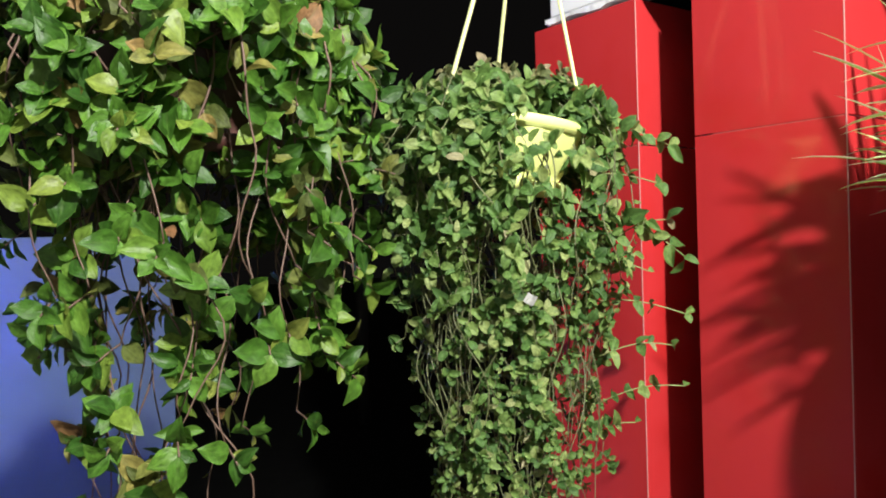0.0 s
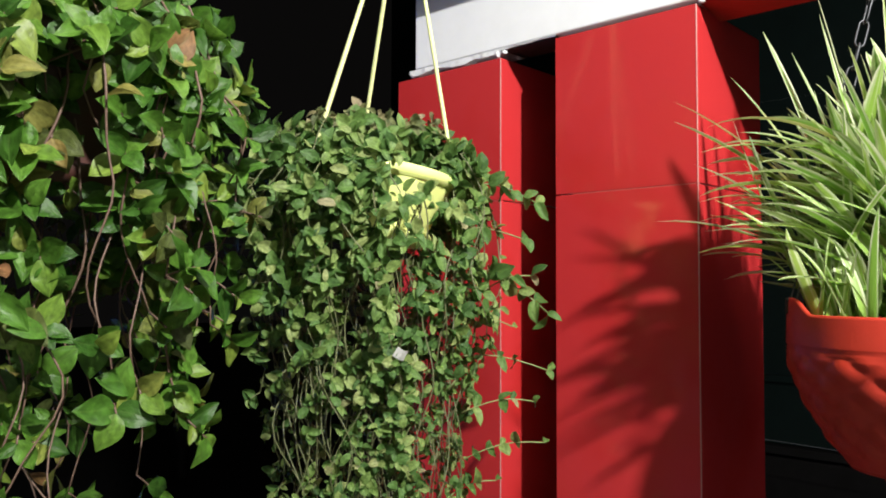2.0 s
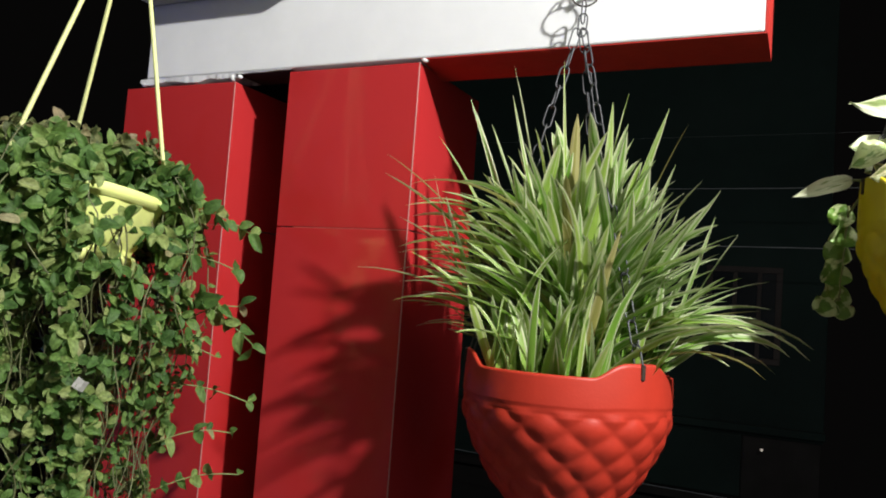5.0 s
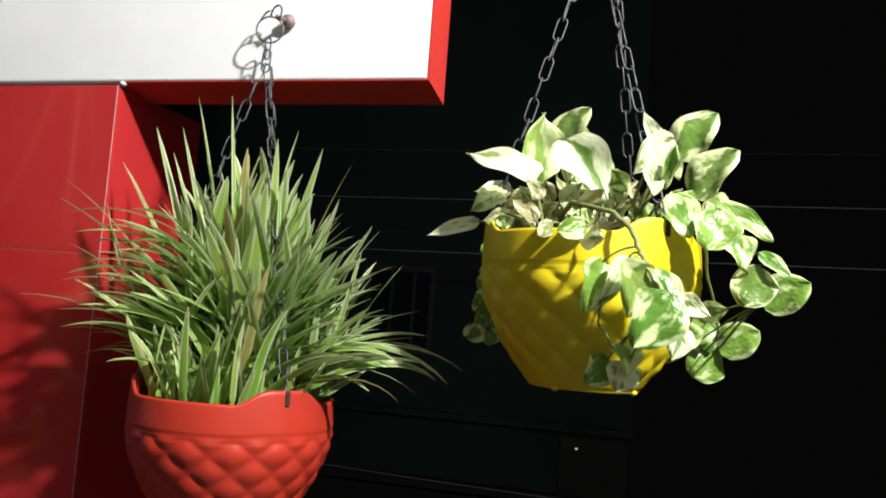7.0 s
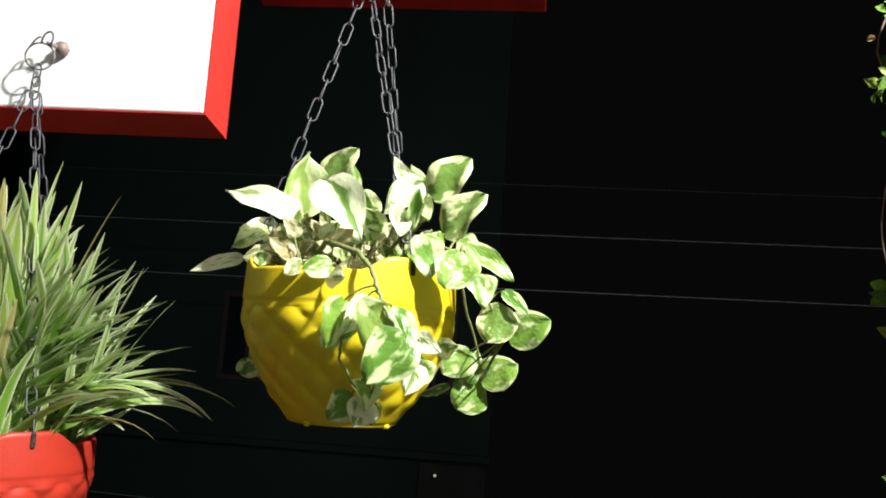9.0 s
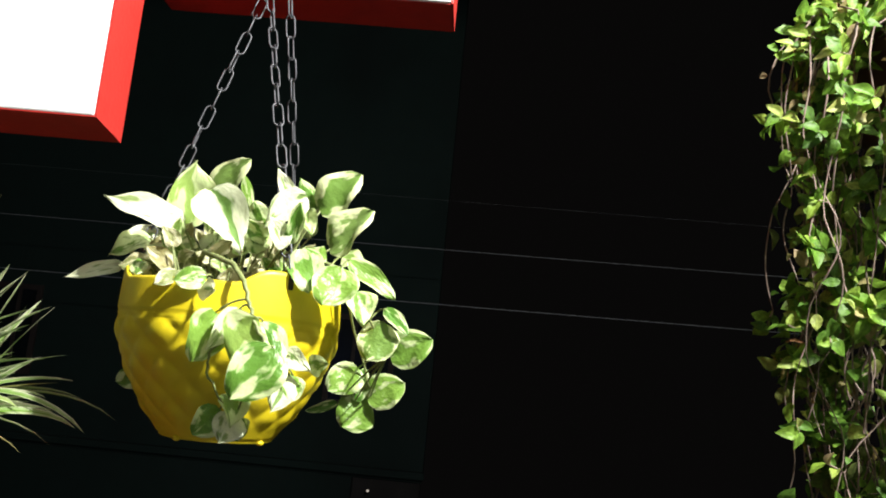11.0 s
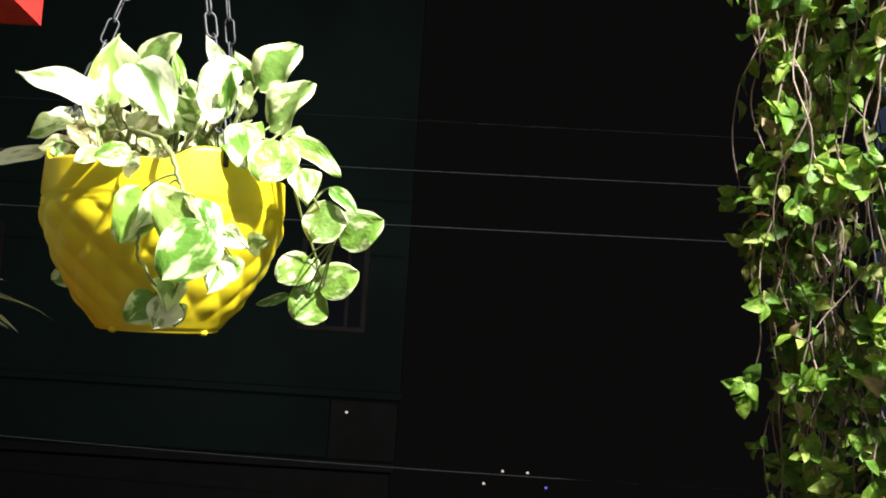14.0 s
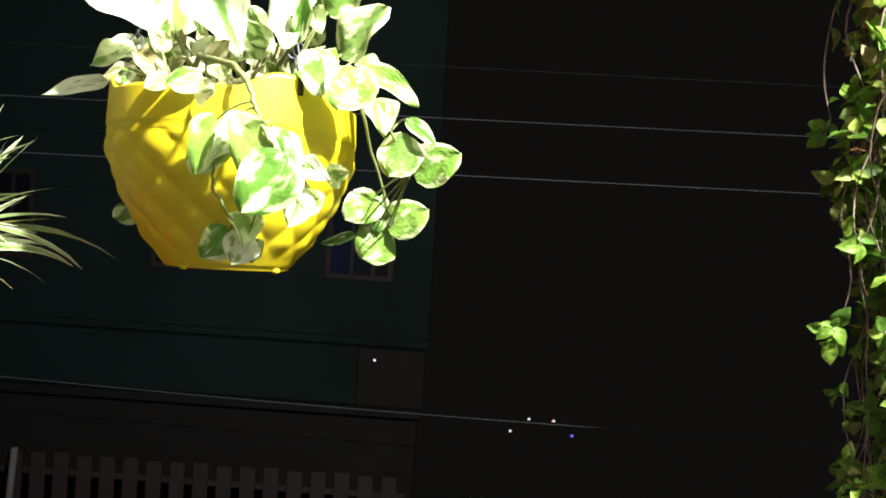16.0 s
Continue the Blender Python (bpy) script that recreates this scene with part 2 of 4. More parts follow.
STEM_TAN = material("tan_stem", (0.22, 0.16, 0.13), 0.6, vary=0.3, scale=150)
STEM_GREEN = material("pale_green_stem", (0.22, 0.26, 0.09), 0.5, vary=0.25, scale=150)
# part of the lamp's blue light is put into this base colour
BLUE_BOARD = material("blue_board", (0.12, 0.18, 0.33), 0.6, vary=0.15, scale=6, second=(0.1, 0.17, 0.24), second_scale=1.6)
NAVY = material("navy_backing", (0.0015, 0.004, 0.011), 0.6, vary=0.3, scale=8, second=(0.002, 0.003, 0.008), second_scale=9, spec=0.05)
CABLE = material("overhead_cable", (0.3, 0.32, 0.34), 0.5, vary=0.2, scale=3)
VINE_LEAF = leaf_material("vine_leaf", [(0.0, (0.028, 0.085, 0.012)), (0.35, (0.06, 0.155, 0.019)), (0.7, (0.1, 0.225, 0.028)), (0.95, (0.18, 0.26, 0.04)), (1.0, (0.21, 0.21, 0.052))], 0.4, 0.36, 0.36)
VINE_OLD = leaf_material("old_vine_leaf", [(0.0, (0.045, 0.06, 0.016)), (0.4, (0.09, 0.115, 0.026)), (0.75, (0.17, 0.18, 0.04)), (0.92, (0.24, 0.2, 0.055)), (1.0, (0.2, 0.09, 0.045))], 0.55, 0.25, 0.3)
CREST_LEAF = leaf_material("browned_small_leaf", [(0.0, (0.08, 0.1, 0.042)), (0.4, (0.13, 0.155, 0.058)), (0.75, (0.2, 0.2, 0.085)), (1.0, (0.27, 0.21, 0.13))], 0.55, 0.25, 0.3)
STEM_PALE = material("pale_stem", (0.14, 0.155, 0.065), 0.5, vary=0.3, scale=150)
VINE_LIGHT = leaf_material("light_vine_leaf", [(0.0, (0.06, 0.14, 0.021)), (0.4, (0.135, 0.275, 0.033)), (0.72, (0.245, 0.4, 0.05)), (0.92, (0.38, 0.46, 0.11)), (1.0, (0.36, 0.27, 0.15))], 0.42, 0.35, 0.4)
SMALL_LEAF = leaf_material("small_leaf", [(0.0, (0.048, 0.11, 0.028)), (0.4, (0.1, 0.2, 0.048)), (0.75, (0.185, 0.285, 0.075)), (0.97, (0.28, 0.345, 0.12)), (1.0, (0.31, 0.28, 0.16))], 0.5, 0.3, 0.36)
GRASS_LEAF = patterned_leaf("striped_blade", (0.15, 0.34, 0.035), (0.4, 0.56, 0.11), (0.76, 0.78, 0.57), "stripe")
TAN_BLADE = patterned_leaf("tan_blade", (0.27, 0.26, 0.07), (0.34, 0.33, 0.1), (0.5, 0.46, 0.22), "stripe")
POTHOS_LEAF = patterned_leaf("marbled_leaf", (0.095, 0.24, 0.03), (0.21, 0.37, 0.06), (0.58, 0.7, 0.35), "patch", 0.32, 0.575)
POTHOS_PALE = patterned_leaf("pale_marbled_leaf", (0.14, 0.29, 0.045), (0.29, 0.43, 0.1), (0.63, 0.75, 0.37), "patch", 0.32, 0.51)
POTHOS_WHITE = patterned_leaf("white_marbled_leaf", (0.16, 0.3, 0.07), (0.34, 0.45, 0.16), (0.75, 0.81, 0.56), "patch", 0.32, 0.42)
POTHOS_RIMMED = patterned_leaf("white_edged_leaf", (0.15, 0.28, 0.05), (0.24, 0.36, 0.1), (0.7, 0.78, 0.42), "rimmed", 0.32, 0.72)
POTHOS_TAN = patterned_leaf("tan_marbled_leaf", (0.19, 0.25, 0.08), (0.36, 0.32, 0.14), (0.6, 0.58, 0.36), "patch", 0.4, 0.54)


# ---- builders ----
def mesh_of(name, verts, faces, mat, uvs=None, smooth=True):
    me = bpy.data.meshes.new(name)
    me.from_pydata([tuple(v) for v in verts], [], faces)
    if uvs is not None:
        layer = me.uv_layers.new(name="UVMap")
        flat = np.array(uvs, dtype=float)[[l.vertex_index for l in me.loops]].ravel()
        layer.data.foreach_set("uv", flat)
    if smooth:
        me.polygons.foreach_set("use_smooth", [True] * len(me.polygons))
    me.materials.append(mat)
    me.update()
    return me


def thing(name, place, label, category, group="", kind=""):
    """A thing's root: an Empty at its base."""
    ob = new(name)
    ob.location = place
    ob.empty_display_size = 0.02
    return tagged(ob, label, category, group, kind)


def piece(name, me, parent, m=None, label=""):
    """A mesh as a part under a thing; m is its pose in the world."""
    ob = new(name, me)
    ob.parent = parent
    ob.matrix_parent_inverse = Matrix.Translation(-parent.location)
    ob.matrix_basis = m if m is not None else Matrix()
    return tagged(ob, label)


def bm_mesh(name, bm, mat, smooth=False):
    me = bpy.data.meshes.new(name)
    bmesh.ops.recalc_face_normals(bm, faces=bm.faces)
    bm.to_mesh(me)
    bm.free()
    if smooth:
        me.polygons.foreach_set("use_smooth", [True] * len(me.polygons))
    me.materials.append(mat)
    return me


def box_mesh(name, lo, hi, mat, bevel=0.0, seg=2):
    bm = bmesh.new()
    bmesh.ops.create_cube(bm, size=1)
    for v in bm.verts:
        v.co = Vector([lo[i] + (v.co[i] + 0.5) * (hi[i] - lo[i]) for i in range(3)])
    if bevel:
        bmesh.ops.bevel(bm, geom=bm.edges[:], offset=bevel, segments=seg, affect="EDGES", profile=0.5)
    return bm_mesh(name, bm, mat)


def structure(name, lo, hi, mat, bevel=0.0, label="", category=""):
    ob = new(name, box_mesh(name, lo, hi, mat, bevel))
    return tagged(ob, label, category, "", "structure")


def tube(points, radii, sides=6):
    """Vertices and faces of a tapering tube along points."""
    pts = [Vector(p) for p in points]
    verts, faces = [], []
    side = Vector((0.31, 0.77, 0.55))
    for i, p in enumerate(pts):
        d = (pts[min(i + 1, len(pts) - 1)] - pts[max(i - 1, 0)]).normalized()
        a = d.cross(side)
        if a.length < 0.05:
            a = d.cross(Vector((1, 0, 0)))
        a.normalize()
        b = d.cross(a)
        r = radii[i] if hasattr(radii, "__len__") else radii
        for k in range(sides):
            w = 2 * math.pi * k / sides
            verts.append(p + r * (math.cos(w) * a + math.sin(w) * b))
    n = len(pts)
    for i in range(n - 1):
        for k in range(sides):
            j = (k + 1) % sides
            faces.append((i * sides + k, i * sides + j, (i + 1) * sides + j, (i + 1) * sides + k))
    faces.append(tuple(range(sides))[::-1])
    faces.append(tuple((n - 1) * sides + k for k in range(sides)))
    return verts, faces


def tube_mesh(name, points, radii, mat, sides=6):
    v, f = tube(points, radii, sides)
    return mesh_of(name, v, f, mat)


def lathe(profile, n=64, wobble=None):
    """A closed turned skin through (r, z) pairs; wobble(i, angle, r, z) may shift a vertex."""
    verts, faces = [], []
    for i, (r, z) in enumerate(profile):
        for k in range(n):
            a = 2 * math.pi * k / n
            rr, zz = wobble(i, a, r, z) if wobble else (r, z)
            verts.append((rr * math.cos(a), rr * math.sin(a), zz))
    for i in range(len(profile) - 1):
        for k in range(n):
            j = (k + 1) % n
            faces.append((i * n + k, i * n + j, (i + 1) * n + j, (i + 1) * n + k))
    return verts, faces


def leaf_shape(length, width, outline, fold, curl, nu=4, nv=7, ripple=0.0, twist=0.0, skew=0.0):
    """A leaf along +Y with its face towards +Z: outline(v) gives the half width from stalk to tip."""
    verts, faces, uvs = [], [], []
    for j in range(nv + 1):
        v = j / nv
        w = outline(v) * width
        for i in range(nu + 1):
            u = i / nu * 2 - 1
            x = u * w
            z = fold * abs(u) * w - curl * length * v * v + ripple * width * math.sin(9 * v + 2.5 * u) * abs(u)
            w2 = twist * (v - 0.3)
            verts.append((x * math.cos(w2) - z * math.sin(w2) + skew * v * v * width, length * v, x * math.sin(w2) + z * math.cos(w2)))
            uvs.append((0.5 + 0.5 * u, v))
    for j in range(nv):
        for i in range(nu):
            a = j * (nu + 1) + i
            faces.append((a, a + 1, a + nu + 2, a + nu + 1))
    return verts, faces, uvs


def ovate(v):
    return 0.5 * max(0.0, math.sin(math.pi * min(1.0, v ** 0.86))) ** (0.62 + 0.4 * v) + 0.003


def rounded(v):
    return 0.5 * (max(0.0, 1 - (2 * v ** 0.9 - 1) ** 2) ** 0.55) + 0.006


def heart(v):
    return 0.52 * max(0.0, math.sin(math.pi * min(1.0, 0.03 + 0.97 * v ** 0.8))) ** (0.45 + 0.12 * v * v) + 0.002


def pointed(v):
    return 0.52 * max(0.0, math.sin(math.pi * min(1.0, 0.03 + 0.97 * v ** 0.68))) ** (0.55 + 0.55 * v * v) + 0.002


def leaf_pose(place, along, facing, size):
    y = Vector(along).normalized()
    z = Vector(facing) - y * y.dot(Vector(facing))
    if z.length < 1e-3:
        z = y.orthogonal()
    z.normalize()
    x = y.cross(z)
    m = Matrix((x, y, z)).transposed().to_4x4() @ Matrix.Scale(size, 4)
    return Matrix.Translation(place) @ m


def joined(name, shapes, placed, mat):
    """One mesh of many leaves: placed is a list of (shape index, pose)."""
    vs, fs, uv, base = [], [], [], 0
    arrays = [(np.array(s[0]), s[1], s[2]) for s in shapes]
    for k, m in placed:
        v, f, u = arrays[k]
        a = np.array(m)
        vs.append(v @ a[:3, :3].T + a[:3, 3])
        fs.extend(tuple(i + base for i in face) for face in f)
        uv.extend(u)
        base += len(v)
    return mesh_of(name, np.concatenate(vs), fs, mat, uv)


# ---- facade: two red columns, white beams ----
structure("ground", (-60, -60, -1.7), (60, 80, -1.5), ASPHALT)
# unseen floor, walls and ceiling, added to close the porch and limit bounce
structure("floor", (-3.4, -3.2, -0.15), (4.2, 0.3, 0.0), TILE)
structure("unseen_wall_south", (-3.4, -3.2, 0.0), (4.2, -3.05, 3.4), OUTER)
structure("unseen_wall_east", (4.05, -3.05, 0.0), (4.2, 0.3, 3.4), OUTER)
structure("unseen_ceiling", (-0.9, -3.2, 3.4), (4.2, 0.16, 3.52), CEILING)

beam1 = structure("beam_1", (-0.49, 0.0, 2.097), (0.423, 0.0705, 3.4), WHITE, 0.0025)
tagged(beam1, "white plastered beam with red underside and end", "beam")
SOFFIT = [(x, y, z) for x in (0.0, 0.4232) for y, z in ((0.0015, 2.0969), (0.0015, 2.0955), (0.071, 2.0855), (0.071, 2.0969))]
piece("soffit", mesh_of("soffit", SOFFIT, [(3, 2, 1, 0), (4, 5, 6, 7), (0, 1, 5, 4), (1, 2, 6, 5), (2, 3, 7, 6), (3, 0, 4, 7)], RED_PAINT, None, False), beam1, None, "red painted underside")
END = [(x, y, z) for x in (0.4233, 0.426) for y, z in ((0.0012, 3.4), (0.0012, 2.0953), (0.0712, 2.0853), (0.0712, 3.4))]
piece("end_face", mesh_of("end_face", END, [(3, 2, 1, 0), (4, 5, 6, 7), (0, 1, 5, 4), (1, 2, 6, 5), (2, 3, 7, 6), (3, 0, 4, 7)], RED_PAINT, None, False), beam1, None, "red painted end")
beam2 = structure("beam_2", (0.4275, 0.067, 2.302), (0.816, 0.15, 3.4), WHITE, 0.0025)
tagged(beam2, "white plastered upper beam with red underside", "beam")
piece("soffit", box_mesh("soffit", (0.4275, 0.071, 2.3), (0.817, 0.152, 2.3018), RED_PAINT, 0.001), beam2, None, "red painted underside")
piece("end_face", box_mesh("end_face", (0.8162, 0.0685, 2.3002), (0.8195, 0.152, 3.4), RED_PAINT, 0.001), beam2, None, "red painted end")
tagged(structure("ledge", (-0.488, -0.035, 2.214), (-0.2, -0.001, 2.3), GREY_PLASTER, 0.003), "narrow grey plastered ledge on the white beam", "ledge")


def column(name, x0, x1, top, label):
    """A column clad in glossy panels: front panels with a level joint, side panels, pale corner edges."""
    col = thing(name, ((x0 + x1) / 2, 0.1, 0.0), label, "column", "", "structure")
    joint = 1.868
    for lo, hi in ((0.0, 0.62), (0.6215, 1.2435), (1.245, joint - 0.0008), (joint + 0.0008, top)):
        piece("panel", box_mesh("panel", (x0, 0.0, lo), (x1 - 0.001, 0.004, hi), RED_PANEL, 0.0006, 1), col)
        piece("side_panel", box_mesh("side_panel", (x1 - 0.004, 0.0042, lo), (x1, 0.2, hi), RED_PANEL, 0.0006, 1), col)
        piece("side_panel", box_mesh("side_panel", (x0, 0.0045, lo), (x0 + 0.004, 0.2, hi), RED_PANEL, 0.0006, 1), col)
    piece("back_panel", box_mesh("back_panel", (x0 + 0.004, 0.196, 0), (x1 - 0.004, 0.2, top), RED_PANEL), col)
    piece("core", box_mesh("core", (x0 + 0.005, 0.0048, 0), (x1 - 0.005, 0.195, top - 0.001), GREY_PLASTER), col)
    piece("corner_fold", box_mesh("corner_fold", (x1 - 0.004, 0.001, 0), (x1 - 0.0001, 0.0041, top), RED_PANEL), col)
    piece("corner_edge", box_mesh("corner_edge", (x1 - 0.0009, -0.0004, 0), (x1 + 0.0003, 0.0008, top), EDGE, 0.0002, 1), col, None, "pale bare edge of the cladding")
    piece("joint", box_mesh("joint", (x0 + 0.028, 0.0004, joint - 0.0007), (x1 - 0.0012, 0.003, joint + 0.0007), SEAM), col, None, "pale panel joint")
    return col


column("column_1", -0.529, -0.309, 2.083, "glossy red clad column under a white beam")
column("column_2", -0.2105, 0.0, 2.0915, "glossy red clad column with a pale corner edge")
# near-black colour puts the deep shade of the gap into this wall
structure("shade_dark_recess_wall", (-0.3085, 0.17, 0.0), (-0.211, 0.195, 2.09), DARK_WALL)

piece("slot_soffit", box_mesh("slot_soffit", (-0.3085, 0.0032, 2.0942), (-0.211, 0.0615, 2.0967), DARK_WALL), beam1, None, "dark brown underside")
# rough plaster smeared along the lower edge of the beam
rng = random.Random(5)


def plaster_lump(x, z, w, h):
    bm = bmesh.new()
    bmesh.ops.create_icosphere(bm, subdivisions=2, radius=1)
    for v in bm.verts:
        k = 1 + 0.35 * noise.noise(v.co * 2.1 + Vector((x * 90, z, 0)))
        v.co = Vector((v.co.x * w * k, v.co.y * 0.0045 * k, v.co.z * h * k))
    return bm_mesh("plaster_lump", bm, WHITE, True), Matrix.Translation((x, 0.0042, z))


def rough_edge(x0, x1, top, drop, deep):
    """A smeared plaster strip with a ragged lower edge."""
    n = int((x1 - x0) / 0.004)
    verts, faces = [], []
    for k in range(n + 1):
        x = x0 + (x1 - x0) * k / n
        d = drop * (0.55 + 0.55 * noise.noise(Vector((x * 30, 1.7, 0))) + 0.15 * noise.noise(Vector((x * 210, 4.1, 0))))
        y = 0.0007 + 0.0012 * noise.noise(Vector((x * 120, 8.3, 0)))
        verts += [(x, y, top), (x, y + 0.0008, top - max(0.001, d)), (x, deep, top - max(0.0005, d * 0.8)), (x, deep, top)]
    for k in range(n):
        for q in range(4):
            a, b = 4 * k + q, 4 * k + (q + 1) % 4
            faces.append((a, b, b + 4, a + 4))
    return mesh_of("plaster_edge", verts, faces, WHITE, None, False)


piece("plaster_edge", rough_edge(-0.503, -0.309, 2.0968, 0.012, 0.05), beam1)
piece("plaster_edge", rough_edge(-0.309, -0.2105, 2.0968, 0.003, 0.012), beam1)
for x, z, w, h in ((-0.317, 2.09, 0.005, 0.006), (-0.496, 2.09, 0.007, 0.004), (-0.305, 2.091, 0.005, 0.003), (0.005, 2.0945, 0.0055, 0.0035)):
    me, m = plaster_lump(x, z, w, h)
    piece("plaster_lump", me, beam1, m)


# ---- chains, hooks and pots ----
def link_mesh(length=0.0298, width=0.0122, wire=0.00098):
    """One oval chain link along Z."""
    pts = []
    r = width / 2 - wire
    half = length / 2 - wire - r
    for k in range(9):
        a = math.pi * k / 8
        pts.append((r * math.cos(a), 0, half + r * math.sin(a)))
    for k in range(9):
        a = math.pi + math.pi * k / 8
        pts.append((r * math.cos(a), 0, -half + r * math.sin(a)))
    sides, verts, faces = 6, [], []
    n = len(pts)
    for i, p in enumerate(pts):
        d = (Vector(pts[(i + 1) % n]) - Vector(pts[i - 1])).normalized()
        a = Vector((0, 1, 0))
        b = d.cross(a)
        for k in range(sides):
            w = 2 * math.pi * k / sides
            verts.append(Vector(p) + wire * (math.cos(w) * a + math.sin(w) * b))
    for i in range(n):
        for k in range(sides):
            j = (k + 1) % sides
            i2 = (i + 1) % n
            faces.append((i * sides + k, i * sides + j, i2 * sides + j, i2 * sides + k))
    return mesh_of("chain_link", verts, faces, CHAIN)


LINK = link_mesh()


def hang_chain(parent, top, bottom, turn):
    """Links from top to bottom, every other one turned a quarter."""
    top, bottom = Vector(top), Vector(bottom)
    run = bottom - top
    count = max(2, round(run.length / 0.0252))
    q = run.to_track_quat("-Z", "Y").to_matrix().to_4x4()
    for k in range(count):
        p = top + run * ((k + 0.5) / count)
        sway = Vector((rng.uniform(-1, 1), rng.uniform(-1, 1), 0)) * 0.0008
        piece("chain_link", LINK, parent, Matrix.Translation(p + sway) @ q @ pose(0, 0, 0, 0, 0, turn + 90 * (k % 2) + rng.uniform(-16, 16)))


def torus_mesh(name, R, r, mat, n=32, s=8):
    verts, faces = [], []
    for i in range(n):
        a = 2 * math.pi * i / n
        for k in range(s):
            b = 2 * math.pi * k / s
            verts.append(((R + r * math.cos(b)) * math.cos(a), (R + r * math.cos(b)) * math.sin(a), r * math.sin(b)))
    for i in range(n):
        for k in range(s):
            faces.append((i * s + k, ((i + 1) % n) * s + k, ((i + 1) % n) * s + (k + 1) % s, i * s + (k + 1) % s))
    return mesh_of(name, verts, faces, mat)


H_POT = 0.148


def quilted_pot(hole_angle, mat, R_RIM):
    """A tapered pot with a plain band, three raised lobes at the chain holes and puffed diamonds below."""
    nz, n = 64, 220
    band = 0.036

    def radius(s):
        if s < 0.3:
            return R_RIM * (0.99 + 0.015 * math.sin(math.pi * s / 0.6))
        k = (s - 0.3) / 0.7
        return R_RIM * (1.005 - 0.40 * k ** 1.6 - 0.06 * k)

    def lobe(a):
        return 0.5 + 0.5 * math.cos(3 * (a - hole_angle))

    def shape(i, a, r, z):
        depth = -z
        k = min(1.0, max(0.0, (lobe(a) - 0.55) / 0.42))
        up = (0.015 * k * k * (3 - 2 * k) - 0.003) * max(0.0, 1 - depth / band)
        if depth > band:
            u, v = 15 * a / (2 * math.pi), (depth - band) / 0.037 + 0.5
            puff = abs(math.sin(math.pi * (u + v)) * math.sin(math.pi * (u - v))) ** 0.8
            fade = min(1.0, (depth - band) / 0.006) * min(1.0, max(0.0, (H_POT - 0.008 - depth) / 0.012))
            r = r - 0.0022 * min(1.0, (depth - band) / 0.003) + 0.0036 * puff * fade
        elif depth > band - 0.0024:
            r -= 0.0014
        return r, z + up

    outer = [(radius(i / nz), -H_POT * i / nz) for i in range(nz + 1)]
    base_r = outer[-1][0]
    profile = [(R_RIM * 0.93, -0.05), (R_RIM * 0.945, -0.02), (R_RIM * 0.955, 0.0005), (R_RIM * 0.97, 0.0012)] + outer
    profile += [(base_r - 0.002, -H_POT - 0.001), (base_r - 0.002, -H_POT - 0.003), (base_r - 0.004, -H_POT - 0.004), (0.001, -H_POT - 0.002)]
    v, f = lathe(profile, n, shape)
    return mesh_of("pot_body", v, f, mat)


def hanging_pot(place, hole_angle, mat, apex, label, group, R_RIM, tops=((0, 0, 0),) * 3):
    """A quilted plastic pot on three chains: place is the middle of its rim."""
    px, py, pz = place
    pot = thing("hanging_pot", (px, py, pz - H_POT), label, "plant pot", group)
    body = piece("pot_body", quilted_pot(hole_angle, mat, R_RIM), pot, Matrix.Translation(place))
    bm = bmesh.new()
    bmesh.ops.create_circle(bm, cap_ends=True, segments=40, radius=R_RIM * 0.938)
    bmesh.ops.triangulate(bm, faces=bm.faces)
    bmesh.ops.subdivide_edges(bm, edges=bm.edges[:], cuts=4, use_grid_fill=True)
    for v in bm.verts:
        v.co.z += 0.006 * noise.noise(v.co * 60)
    piece("soil", bm_mesh("soil", bm, SOIL_AND_HOLE, True), pot, Matrix.Translation((px, py, pz - 0.03)))
    foot_r = R_RIM * 0.5
    for k in range(4):
        a = hole_angle + 0.4 + 1.57 * k
        bm = bmesh.new()
        bmesh.ops.create_icosphere(bm, subdivisions=2, radius=0.0042)
        for v in bm.verts:
            v.co.z *= 0.7
        piece("foot", bm_mesh("foot", bm, mat, True), pot, Matrix.Translation((px + foot_r * math.cos(a), py + foot_r * math.sin(a), pz - H_POT - 0.003)))
    # solid dark block in the rim, painted as the shade inside a chain hole
    slot = box_mesh("hole_shade_block", (-0.0026, -0.0025, -0.008), (0.0026, 0.0025, 0.008), SOIL_AND_HOLE, 0.0015)
    for k in range(3):
        a = hole_angle + 2 * math.pi * k / 3 - (0.12 if k == 1 else 0.0)
        out = Vector((math.cos(a), math.sin(a), 0))
        rim = Vector(place) + out * (R_RIM * 0.985) + Vector((0, 0, 0.005))
        piece("hole_shade_block", slot, pot, Matrix.Translation(rim + out * 0.0005) @ pose(0, 0, 0, 0, 0, math.degrees(a) + 90))
        hang_chain(pot, Vector(apex) + Vector(tops[k]) + out * 0.004, rim - out * 0.004 + Vector((0, 0, 0.002)), 40 * k)
    return pot


YELLOW_AT, RED_AT = (0.629, -0.047, 1.909), (0.24, -0.05, 1.717)
hanging_pot(YELLOW_AT, radians(-47), YELLOW, (0.624, -0.012, 2.292), "yellow quilted plastic pot hanging on three steel chains", "chain-hung pots", 0.111, ((-0.02, -0.006, 0), (0.0, 0.016, 0), (0, 0, 0)))
hanging_pot(RED_AT, radians(-33), ORANGE_RED, (0.224, -0.023, 2.108), "red quilted plastic pot hanging on three steel chains", "chain-hung pots", 0.113)


